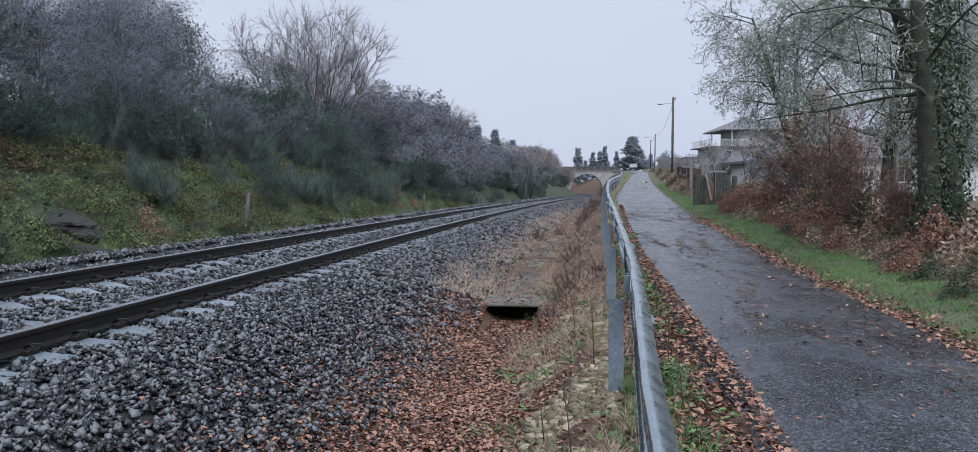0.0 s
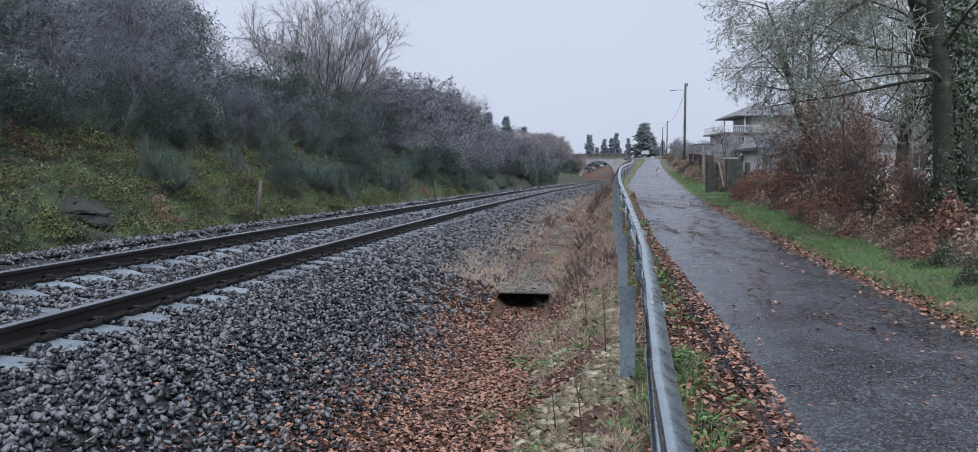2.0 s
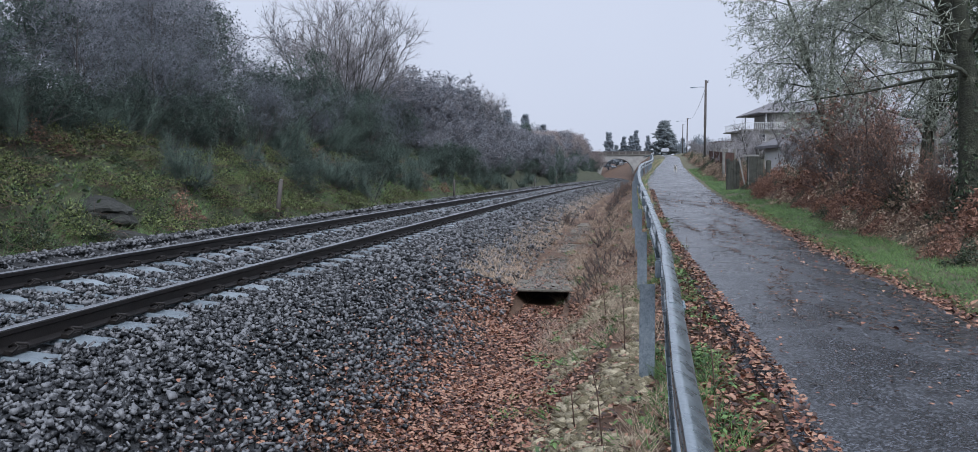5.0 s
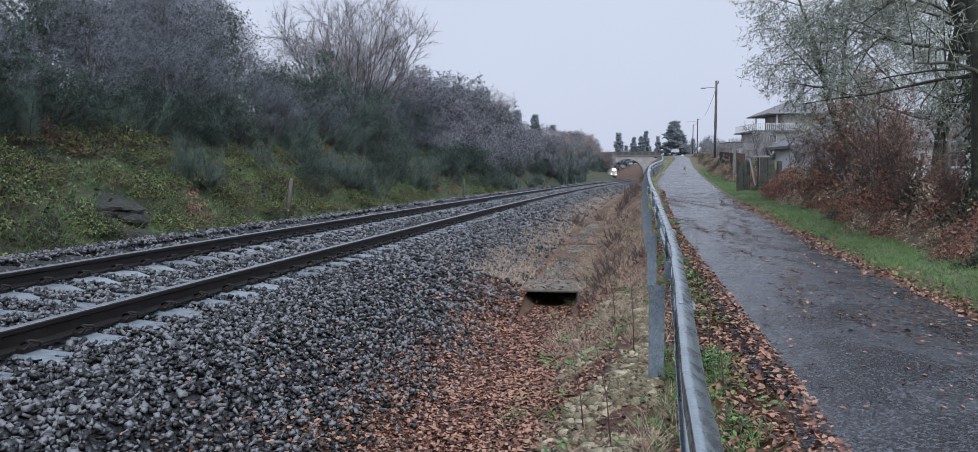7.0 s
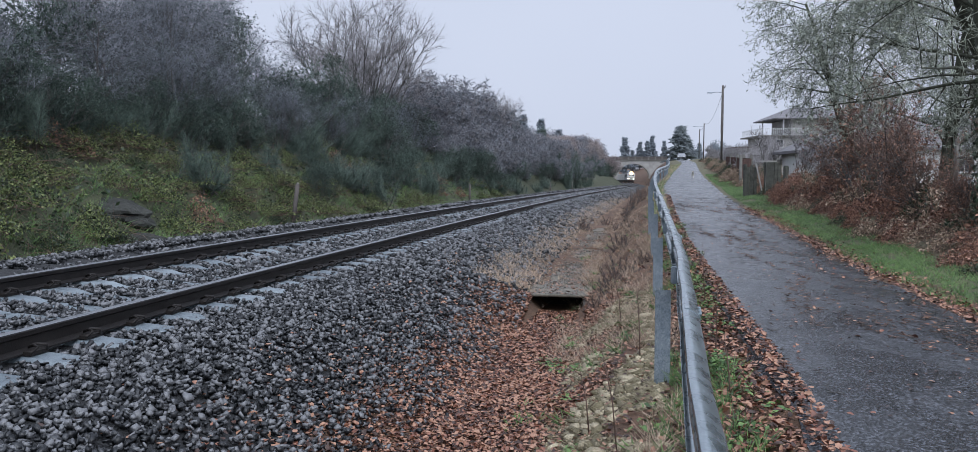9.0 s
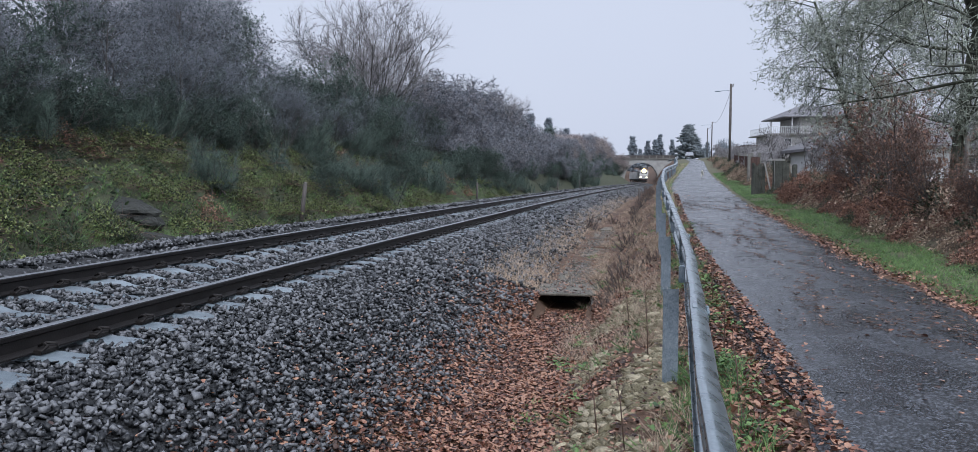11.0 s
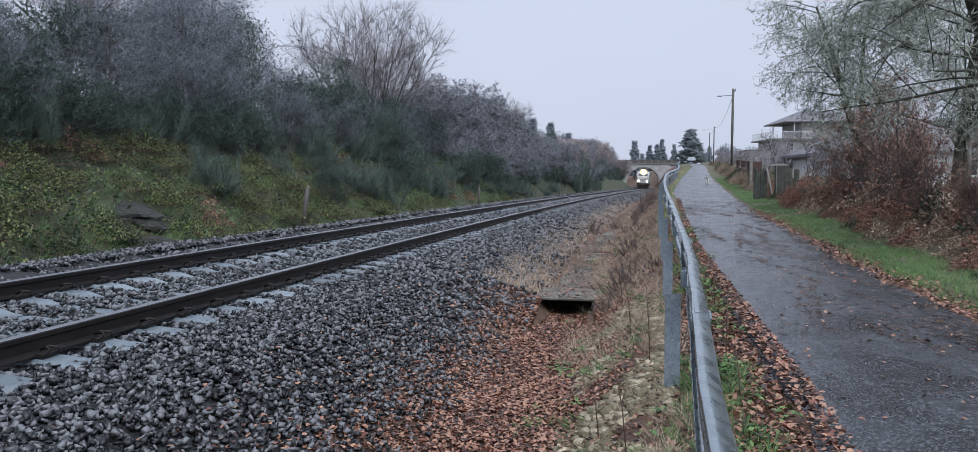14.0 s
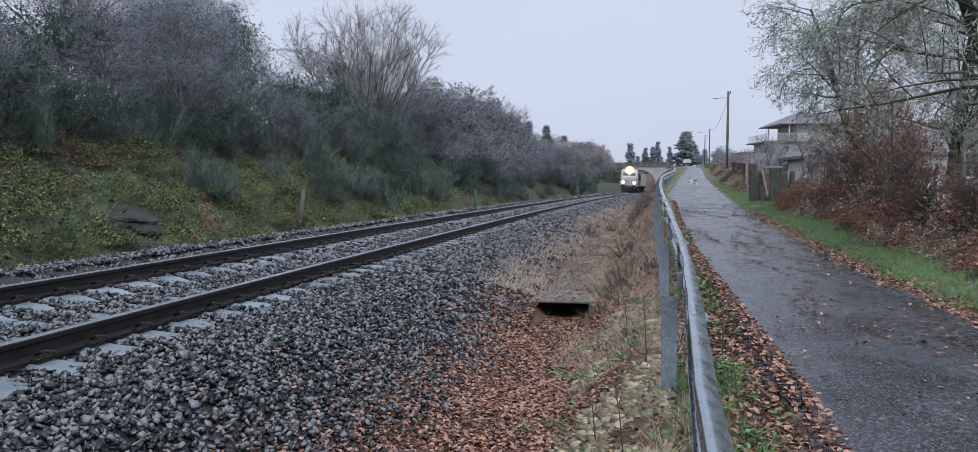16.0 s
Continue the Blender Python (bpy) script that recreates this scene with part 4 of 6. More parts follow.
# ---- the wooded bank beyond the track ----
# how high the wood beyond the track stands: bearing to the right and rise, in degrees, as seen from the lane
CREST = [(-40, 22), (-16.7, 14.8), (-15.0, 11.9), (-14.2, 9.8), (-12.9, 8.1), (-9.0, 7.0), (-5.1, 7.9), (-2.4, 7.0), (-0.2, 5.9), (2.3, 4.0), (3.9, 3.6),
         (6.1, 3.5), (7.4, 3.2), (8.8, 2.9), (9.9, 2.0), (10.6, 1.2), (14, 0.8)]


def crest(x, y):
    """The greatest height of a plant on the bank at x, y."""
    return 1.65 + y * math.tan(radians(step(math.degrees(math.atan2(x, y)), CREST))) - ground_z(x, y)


def fan_tree(seed, height, stems):
    """Many slender stems from one foot, spreading evenly into a rounded fan of fine upright twigs."""
    g = np.random.default_rng(seed)
    a = np.arange(stems) * 2.399 + g.uniform(-0.3, 0.3, stems)
    lean = 0.88 * np.sqrt((np.arange(stems) + 0.5) / stems)
    dirs = np.c_[np.cos(a) * lean, np.sin(a) * lean, np.ones(stems)]
    base = np.c_[np.cos(a) * 0.12, np.sin(a) * 0.12, np.full(stems, -0.3)]
    P, R, trunk = limbs(base, dirs, height * g.uniform(0.66, 0.76, stems), np.full(stems, 0.055), 8, 0.35, 0.05, g)
    thick = [trunk]
    b, d, l, r = kids(P, R, 8, height * 0.3, 30, g, 0.3)
    P, R, m = limbs(b, d, l, np.maximum(r, 0.02), 5, 0.3, 0.09, g)
    thick.append(m)
    b, d, l, r = kids(P, R, 6, height * 0.16, 42, g, 0.2)
    P, R, m = limbs(b, d, l, np.full(len(b), 0.012), 3, 0.15, 0.13, g)
    thick.append(m)
    b, d, l, r = kids(P, R, 7, height * 0.1, 36, g, 0.1)
    t = thing("bare_tree", Matrix(), "tall bare winter tree with a broad fan of fine twigs", "tree", "trees on the bank")
    part("trunk", same_faces("trunk", *merge(*thick), M_BARK, True), None, t)
    part("crown", same_faces("crown", *spikes(b, b + d * l[:, None], 0.0105), M_TWIG), None, t)
    return t


def build_bank_wood():
    used = set()
    r = random.Random(5)
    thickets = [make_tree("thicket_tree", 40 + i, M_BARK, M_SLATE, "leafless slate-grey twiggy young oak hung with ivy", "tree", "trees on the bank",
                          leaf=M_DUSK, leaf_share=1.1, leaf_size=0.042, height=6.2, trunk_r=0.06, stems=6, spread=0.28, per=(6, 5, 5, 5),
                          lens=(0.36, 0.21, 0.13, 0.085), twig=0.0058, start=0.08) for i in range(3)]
    # far crowns use paler twig tones than near ones: haze put into the colour
    far_thickets = [make_tree("thicket_tree", 50 + i, M_BARK, M_TWIG if i else M_HAZED_REDTWIG,
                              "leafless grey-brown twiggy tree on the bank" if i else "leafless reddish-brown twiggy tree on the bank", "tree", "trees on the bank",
                              leaf=M_SLATE if i else M_HAZED_REDTWIG, leaf_share=2.0, leaf_size=0.2, tuft=True, height=6.2, trunk_r=0.06, stems=5, spread=0.26, per=(6, 5, 4, 4),
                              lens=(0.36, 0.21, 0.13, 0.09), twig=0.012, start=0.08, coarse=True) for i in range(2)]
    fan = fan_tree(60, 9.0, 23)
    tall = [make_tree("bare_tree", 61 + i, M_BARK, M_TWIG, "tall bare winter tree with fine grey twigs", "tree", "trees on the bank", height=9.5, trunk_r=0.13,
                      stems=2, spread=0.12, per=(10, 6, 5, 4), lens=(0.42, 0.22, 0.12, 0.065), angle=38, bend=(0.05, 0.6, 0.4, 0.3), twig=0.007, start=0.15) for i in range(2)]
    oak = make_tree("evergreen_oak", 70, M_BARK, M_BROOM, "dark evergreen oak with tufted crown on the bank", "tree", "trees on the bank", leaf=M_BROOM, leaf_share=3.0, leaf_size=0.045,
                    height=5.0, trunk_r=0.08, stems=2, spread=0.2, per=(8, 6, 4, 4), lens=(0.34, 0.2, 0.12, 0.07), angle=50, bend=(0.0, 0.6, 0.5, 0.4), twig=0.006, start=0.3, coarse=True)
    brooms = [broom_bush(80 + i, 1.7, 1.3, 3000, None, "", 0.0042) for i in range(2)]
    big_broom = broom_bush(88, 2.7, 1.9, 4200, None, "tall dark green broom bush on the bank", 0.0048)
    greens = [mound(90 + i, 1.0, 0.6, 2600, M_BRAMBLE, M_BROWNTWIG, 0.027, 60, "green bramble and fern tangle on the mossy bank") for i in range(2)]
    ferns = [mound(98, 0.9, 0.6, 2200, M_IVY, M_BROWNTWIG, 0.03, 60, "dark ivy and fern clump on the mossy bank", "fern_clump")]
    browns = [mound(95 + i, 0.9, 0.9, 800, M_RUSSET, M_BROWNTWIG, 0.036, 140, "brown dead bracken and bramble on the bank", "bracken") for i in range(2)]
    gorse = [make_tree("gorse_bush", 85 + i, M_BARK, M_BROOM, "dark green gorse and broom bush on the bank", "bush", "bushes on the bank", leaf=M_BROOM, leaf_share=2.5, leaf_size=0.07, tuft=True,
                       height=2.3, trunk_r=0.03, stems=6, spread=0.5, per=(5, 4, 4, 3), lens=(0.4, 0.24, 0.16, 0.11), twig=0.005, start=0.08, coarse=True) for i in range(2)]
    # low green cover, rising to broom, then thicket, with tall trees behind
    spots = {k: [] for k in ("green", "brown", "broom", "big", "thick", "far", "red", "tall", "fan", "gorse", "oak", "fern")}
    y = 9.0
    while y < 60:
        for off in (-4.7, -5.7, -6.7, -7.6):
            o = off + r.uniform(-0.4, 0.4)
            q = beside(y, o)
            if min((q[0] + 7.0) ** 2 + (q[1] - 16.1) ** 2, (q[0] + 8.0) ** 2 + (q[1] - 17.0) ** 2) < 0.4:
                continue
            if y < 32 or r.random() < 0.45:
                spots["green" if r.random() < (0.975 if y < 30 else 0.7) else "brown"].append((*beside(y + r.uniform(-0.5, 0.5), o), r.uniform(0.6, 1.05)))
        if y < 34:
            for _ in range(3):
                spots["fern" if r.random() < 0.45 else "green"].append((*beside(y + r.uniform(-0.6, 0.6), r.uniform(-8.2, -4.4)), r.uniform(0.4, 0.8)))
        if r.random() < 0.35:
            spots["broom"].append((*beside(y, -8.0 + r.uniform(-0.7, 0.9)), r.uniform(0.7, 1.25)))
        if y < 27:
            spots["gorse"].append((*beside(y, -7.6 + r.uniform(-0.5, 0.5)), r.uniform(0.45, 0.95)))
            spots["brown" if r.random() < 0.12 else "broom"].append((*beside(y + 0.6, -8.4 + r.uniform(-0.4, 0.4)), r.uniform(0.7, 1.2)))
        if r.random() < (0.1 if y < 24 else 0.5):
            spots["broom"].append((*beside(y, -5.8 + r.uniform(-0.5, 0.5)), r.uniform(0.6, 1.0)))
        if y > 25:
            spots["gorse" if r.random() < 0.4 else "broom"].append((*beside(y + r.uniform(-0.5, 0.5), -5.5 + r.uniform(-0.9, 0.6)), r.uniform(0.45, 1.15)))
        if r.random() < 0.3:
            spots["gorse"].append((*beside(y + 0.6, -9.4 + r.uniform(-0.6, 0.6)), r.uniform(1.1, 1.6)))
        if r.random() < 0.1:
            spots["big"].append((*beside(y, -7.6 + r.uniform(-0.8, 0.8)), r.uniform(0.6, 0.95)))
        y += 1.3
    spots["brown"] += [(-9.5, 17.9, 0.7), (-8.9, 18.0, 0.55), (-6.6, 21.8, 0.5)]

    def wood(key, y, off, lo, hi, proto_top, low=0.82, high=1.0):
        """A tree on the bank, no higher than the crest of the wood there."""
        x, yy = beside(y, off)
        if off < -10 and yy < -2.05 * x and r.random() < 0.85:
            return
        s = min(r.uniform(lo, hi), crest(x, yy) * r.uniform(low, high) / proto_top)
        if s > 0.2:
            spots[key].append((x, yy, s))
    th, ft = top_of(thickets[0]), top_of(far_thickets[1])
    y = 10.0
    while y < 52:
        wood("thick", y, -8.6 + r.uniform(-0.6, 0.6), 0.45, 0.7, th)
        wood("thick", y + 1, -11.0 + r.uniform(-1.0, 1.0), 0.9, 1.3, th)
        if 13 < y < 34:
            wood("thick", y + 2, -14.5 + r.uniform(-1.2, 1.2), 1.3, 1.7, th)
        y += 2.4
    while y < 290:
        k = min(1.0, (y - 48) / 120)
        out = 3.5 * min(1.0, max(0.0, (y - 130) / 40))
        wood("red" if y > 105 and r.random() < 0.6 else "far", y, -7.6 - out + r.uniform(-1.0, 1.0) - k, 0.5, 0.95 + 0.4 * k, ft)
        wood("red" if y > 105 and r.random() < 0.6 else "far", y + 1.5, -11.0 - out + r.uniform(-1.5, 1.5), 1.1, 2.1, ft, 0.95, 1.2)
        if r.random() < 0.6:
            spots["broom"].append((*beside(y + 2, -4.9 - out + r.uniform(-0.4, 0.4)), r.uniform(0.5, 1.0) + 0.3 * k))
        if r.random() < 0.6:
            wood("far", y + 2, -6.0 - out + r.uniform(-0.6, 0.6), 0.35, 0.7, ft)
        if r.random() < 0.7:
            spots["gorse" if r.random() < 0.6 else "big"].append((*beside(y + 1, -6.0 - out + r.uniform(-1.2, 0.9)), r.uniform(0.6, 1.4) + 0.3 * k))
        y += 3.2 if y < 140 else 7
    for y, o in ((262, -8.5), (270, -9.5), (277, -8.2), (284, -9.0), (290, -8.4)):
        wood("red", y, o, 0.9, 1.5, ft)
    for y, o, s in ((14, -15, 1.0), (17, -16, 1.0), (21, -15.5, 1.05), (26, -15.5, 0.9)):
        spots["tall"].append((*beside(y, o), s))
    spots["fan"] += [(-6.75, 46.6, 1.03), (*beside(80, -10.5), 0.8)]
    spots["oak"] += [(-7.7, 38.0, 0.95), (-4.2, 40.0, 0.85), (-11.0, 34.0, 1.0), (3.0, 92.0, 1.3), (9.0, 120.0, 1.2)]
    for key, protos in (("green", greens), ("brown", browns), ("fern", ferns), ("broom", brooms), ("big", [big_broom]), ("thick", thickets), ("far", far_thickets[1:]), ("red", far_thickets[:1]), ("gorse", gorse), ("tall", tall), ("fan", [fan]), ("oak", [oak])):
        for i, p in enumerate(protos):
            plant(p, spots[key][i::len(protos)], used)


build_bank_wood()


def rock(seed, size, squash):
    b = bmesh.new()
    bmesh.ops.create_icosphere(b, subdivisions=3, radius=1)
    for v in b.verts:
        k = 1 + 0.35 * noise.noise(v.co * 1.3 + Vector((seed, 0, 0))) + 0.14 * noise.noise(v.co * 3.1 + Vector((0, seed, 0)))
        v.co = Vector((v.co.x * size * k, v.co.y * size * 0.7 * k, round(v.co.z * 4 * k) / 4 * 0.5 * size * squash + v.co.z * k * size * squash * 0.5))
    me = bpy.data.meshes.new("rock")
    b.to_mesh(me)
    b.free()
    me.materials.append(M_ROCK)
    return me


for i, (x, y, z, s, q, a) in enumerate(((-6.7, 16.2, 0.34, 0.5, 0.42, 12), (-7.6, 16.7, 1.02, 0.7, 0.3, 8), (-8.3, 17.3, 1.45, 0.5, 0.36, 30), (-7.1, 16.7, 0.75, 0.35, 0.5, 60))):
    ob = tagged(new("rock", rock(i * 3.7, s, q)), "dark weathered rock ledge jutting from the mossy bank", "rock", "rocks in the bank")
    ob.matrix_world = pose(x, y, z, 8, 10, a)


# ---- trees, shrubs and hedge beside the lane ----
def build_right_growth():
    used = set()
    r = random.Random(12)
    # two mossy ivy-grown trunks with lichen-hung boughs
    for i, (x, y, lean, h) in enumerate(((8.15, 12.5, -3.0, 9.0), (8.75, 12.8, 3.0, 8.5))):
        t = make_tree("lichen_tree", 120 + i, M_MOSSBARK, M_LICHEN, "old tree with ivy-grown mossy trunk and lichen-hung boughs", "tree", "trees by the lane",
                      leaf=M_LICHEN, leaf_share=3.5, leaf_size=0.05, leaf_name="lichen", tuft=True, height=h, trunk_r=0.2, stems=1, spread=0.02, per=(9, 5, 5, 5),
                      lens=(0.28, 0.15, 0.075, 0.03), angle=72, bend=(0.02, -0.15, -0.2, -0.1), twig=0.008, droop_tips=0.25, start=0.4, bough=0.45)
        t.matrix_world = pose(x, y, ground_z(x, y), 0, lean, 40 + 150 * i)
        g = np.random.default_rng(130 + i)
        n = 2600
        a, z = g.uniform(0, 2 * np.pi, n), g.uniform(0, 5.2, n)
        rad = 0.2 + g.uniform(0.0, 0.1, n)
        c = np.c_[rad * np.cos(a), rad * np.sin(a), z]
        part("ivy", same_faces("ivy", *leaves(c, 0.04, np.c_[np.cos(a), np.sin(a), np.full(n, 0.2)], g), M_IVY), None, t, "dark ivy leaves on the trunk")
    protos = []
    for i in range(2):
        protos.append(make_tree("lichen_tree", 140 + i, M_MOSSBARK, M_LICHEN, "bare tree thick with grey-green lichen, boughs drooping", "tree", "trees by the lane",
                                leaf=M_LICHEN, leaf_share=3.0, leaf_size=0.06, leaf_name="lichen", tuft=True, height=8.2, trunk_r=0.15, stems=2, spread=0.06, per=(15, 7, 5, 4),
                                lens=(0.31, 0.16, 0.085, 0.05), angle=58, bend=(0.0, 0.05, -0.3, -0.35), twig=0.0075, droop_tips=0.3, start=0.3, bough=0.6))
    for k, (i, x, y, size, turn) in enumerate(((0, 11.0, 22.6, 1.0, 20), (1, 12.6, 21.5, 1.0, 140), (0, 15.2, 22.5, 0.95, 250), (1, 18.5, 25.0, 0.9, 60))):
        m = pose(x, y, ground_z(x, y) - 0.05, 0, 0, turn) @ Matrix.Diagonal((size, size, size, 1))
        if k < 2:
            protos[i].matrix_basis = m
        else:
            c = copy_thing(protos[i], Matrix())
            c.matrix_basis = m
    beech = make_tree("beech_sapling", 150, M_BARK, M_BROWNTWIG, "young beech holding withered russet leaves", "tree", "russet saplings", leaf=M_RUSSET, leaf_share=0.28,
                      leaf_size=0.042, height=3.6, trunk_r=0.04, stems=4, spread=0.25, per=(7, 6, 5, 4), lens=(0.35, 0.2, 0.1, 0.06), twig=0.006, start=0.1)
    plant(beech, [(9.2, 18.0, 1.0), (10.0, 20.8, 0.95), (12.0, 24.6, 0.75), (9.0, 16.0, 0.7), (8.6, 14.0, 0.45)], used)
    russet = mound(151, 0.9, 0.9, 1500, M_RUSSET, M_BROWNTWIG, 0.05, 160, "russet beech and bramble hedge undergrowth beside the lane", "russet_hedge")
    dry = mound(152, 0.9, 0.8, 520, M_STRAW, M_BROWNTWIG, 0.045, 240, "brown leafless bramble tangle beside the lane", "dry_bramble")
    dark = mound(153, 0.8, 0.9, 1500, M_IVY, M_BROWNTWIG, 0.04, 140, "dark evergreen ivy and bramble clump beside the lane", "ivy_clump")
    a, b, c = [], [], []
    y = 6.5
    while y < 36:
        for e in (1.45, 1.9, 2.5, 3.2, 4.0):
            x = lane_r(y) + e + r.uniform(-0.25, 0.25)
            k = r.random()
            s = r.uniform(0.6, 0.95) * (0.6 if e < 2 else 0.8 if e < 2.5 or y > 26 else 1.1)
            (a if k < (0.3 if y < 16 else 0.6) else b if k < 0.75 else c).append((x, y + r.uniform(-0.4, 0.4), s))
        y += 0.85
    while y < 150:
        for e in (1.7, 2.6):
            (b if r.random() < 0.6 else c).append((lane_r(y) + e + r.uniform(-0.3, 0.4), y, r.uniform(0.6, 1.0)))
        y += 1.6 if y < 80 else 4
    plant(russet, a, used)
    plant(dry, b, used)
    plant(dark, c, used)
    # bare scrub along the fence and gardens farther up the lane
    scrub = make_tree("scrub_bush", 155, M_BARK, M_TWIG, "bare grey scrub bush by the garden fence", "bush", "scrub by the fence", height=3.0, trunk_r=0.04, stems=5, spread=0.3,
                      per=(4, 4, 4, 3), lens=(0.35, 0.2, 0.13, 0.09), twig=0.011, start=0.15, coarse=True)
    spots = []
    y = 33.0
    while y < 170:
        spots.append((lane_r(y) + r.uniform(3.0, 4.5), y, r.uniform(0.7, 1.1)))
        if y > 45:
            spots.append((lane_r(y) + r.uniform(6, 16), y + 2, r.uniform(0.7, 1.3)))
        y += 6 if y < 80 else 11
    plant(scrub, spots, used)
    # reddish scrub on the bank under the barrier and by the drain
    tuft = broom_bush(156, 0.55, 0.4, 420, M_BROWNTWIG, "dead reddish-brown stems on the drain bank", 0.004)
    tuft.name = "dead_shrub"
    spots = [(on_track(14.5, 4.9, 0).x, 14.5, 0.9), (on_track(12.6, 4.9, 0).x, 12.6, 0.9), (on_track(13.4, 5.1, 0).x, 13.4, 1.0), (on_track(30, 3.6, 0).x, 30, 1.7), (on_track(34, 4.4, 0).x, 34, 1.3)]
    for _ in range(38):
        y = 13 + 50 * r.random()
        u = on_track(y, 4.9, 0).x
        spots.append((u + (beam_x(y) - 0.3 - u) * r.random(), y, r.uniform(0.7, 1.5)))
    plant(tuft, spots, used)


build_right_growth()


M_WALL = mat("stained_render", (0.3, 0.29, 0.28), (0.46, 0.45, 0.43), 0.8, 0.85, 0.3, 12)
M_TILE = mat("grey_roof_tile", (0.1, 0.1, 0.11), (0.22, 0.21, 0.22), 2.0, 0.8, 0.4, 12)
M_GLASS = mat("dark_window_glass", (0.02, 0.024, 0.03), (0.05, 0.055, 0.06), 1.0, 0.1, 0.0, 5)
M_WHITE = mat("white_paint", (0.6, 0.61, 0.62), (0.76, 0.77, 0.78), 3.0, 0.45, 0.1, 20)
M_RUST = mat("rusty_sheet_metal", (0.045, 0.026, 0.024), (0.12, 0.07, 0.058), 2.5, 0.8, 0.4, 20)
M_POLE = mat("weathered_timber", (0.05, 0.045, 0.042), (0.13, 0.115, 0.108), 3.0, 0.85, 0.5, 25)
M_SILVER = mat("silver_car_paint", (0.25, 0.26, 0.275), (0.32, 0.33, 0.345), 2.0, 0.25, 0.0, 20, metal=0.5)
M_TYRE = mat("black_rubber", (0.012, 0.012, 0.013), (0.03, 0.03, 0.03), 8.0, 0.8, 0.2, 40)
M_LOCO = mat("dirty_grey_loco_paint", (0.12, 0.12, 0.125), (0.2, 0.2, 0.21), 1.5, 0.5, 0.1, 10)
M_LOCO_WHITE = mat("off_white_loco_paint", (0.3, 0.295, 0.285), (0.42, 0.415, 0.405), 1.2, 0.45, 0.1, 10)
M_LAMP = glow("train_headlight", (1.0, 0.7, 0.35), 60.0)
# amber glow round the headlight, made as an emitting surface
M_HEADLIGHT_HALO = glow("headlight_glow_halo", (1.0, 0.52, 0.16), 1.6)
M_LAMP_LOW = glow("train_marker_light", (1.0, 0.85, 0.6), 6.0)
M_FUR_W = mat("white_fur", (0.5, 0.47, 0.42), (0.75, 0.72, 0.66), 14.0, 0.9, 0.5, 90)
M_FUR_B = mat("black_fur", (0.015, 0.013, 0.012), (0.05, 0.042, 0.036), 14.0, 0.85, 0.5, 90)
# far trees carry their distance haze as a pale blue-grey base colour
M_FAR = mat("hazed_far_foliage", (0.17, 0.195, 0.225), (0.22, 0.25, 0.285), 0.2, 0.95, 0.0, 4)
M_FARWOOD = mat("hazed_far_wood", (0.17, 0.195, 0.21), (0.22, 0.25, 0.265), 0.3, 0.95, 0.0, 4)
M_PILLAR = mat("mossy_dark_stone", (0.03, 0.032, 0.028), (0.13, 0.135, 0.115), 4.0, 0.9, 0.8, 30, bump_dist=0.03)
M_SOILMOSS = mat("mossy_gravel", (0.07, 0.066, 0.05), (0.22, 0.2, 0.165), 5.0, 0.85, 0.8, 40, bump_dist=0.02)


# ---- covered drain beside the ballast ----
def build_drain():
    t = thing("drain_culvert", pose(1.25, 13.2, -0.6), "mossy concrete drain mouth with a slab over dark opening", "drain")
    inv = t.matrix_world.inverted()

    def slab(name, y0, y1, off, w, th, z, parent, mat_, tilt=0.0):
        rows = []
        for y in (y0, (y0 + y1) / 2, y1):
            d = track_dx(y)
            c = 1 / math.sqrt(1 + d * d)
            p = on_track(y, off, 0)
            rows.append((Vector((p.x, p.y, z)), (c, -d * c, tilt)))
        bm = sweep([(-w / 2, 0), (w / 2, 0), (w / 2, -th), (-w / 2, -th)], [(inv @ p, a) for p, a in rows])
        bmesh.ops.bevel(bm, geom=bm.edges[:], offset=0.012, segments=1, affect="EDGES")
        return part(name, bm, mat_, parent)
    slab("cover_slab", 13.92, 15.15, 4.02, 1.2, 0.045, -0.255, t, M_SOILMOSS)
    slab("side_wall", 13.97, 15.15, 3.5, 0.12, 0.5, -0.335, t, M_CONCRETE)
    slab("side_wall", 13.97, 15.15, 4.56, 0.12, 0.5, -0.335, t, M_CONCRETE)
    # black sheet added across the channel: the opening's shade put into its colour
    slab("back_wall", 14.95, 15.15, 4.03, 0.92, 0.5, -0.335, t, M_TYRE)
    y = 15.18
    r = random.Random(3)
    while y < 32:
        ln = r.uniform(0.9, 1.2)
        gap = 0.42 if 22.2 < y < 23.1 or 24.9 < y < 25.8 else 0.02
        s = thing("drain_slab", pose(0, 0, 0), "lichen-stained concrete drain cover slab", "drain cover", "covers of the drain")
        inv = Matrix()
        slab("slab_body", y, y + ln, 4.08 + r.uniform(-0.05, 0.05), r.uniform(0.5, 0.72), 0.07, -0.285 + r.uniform(-0.02, 0.02), s, M_SOILMOSS, r.uniform(-0.03, 0.03))
        slab("channel_wall", y, y + ln, 3.68, 0.1, 0.35, -0.345, s, M_CONCRETE)
        slab("channel_wall", y, y + ln, 4.48, 0.1, 0.35, -0.345, s, M_CONCRETE)
        y += ln + gap


build_drain()


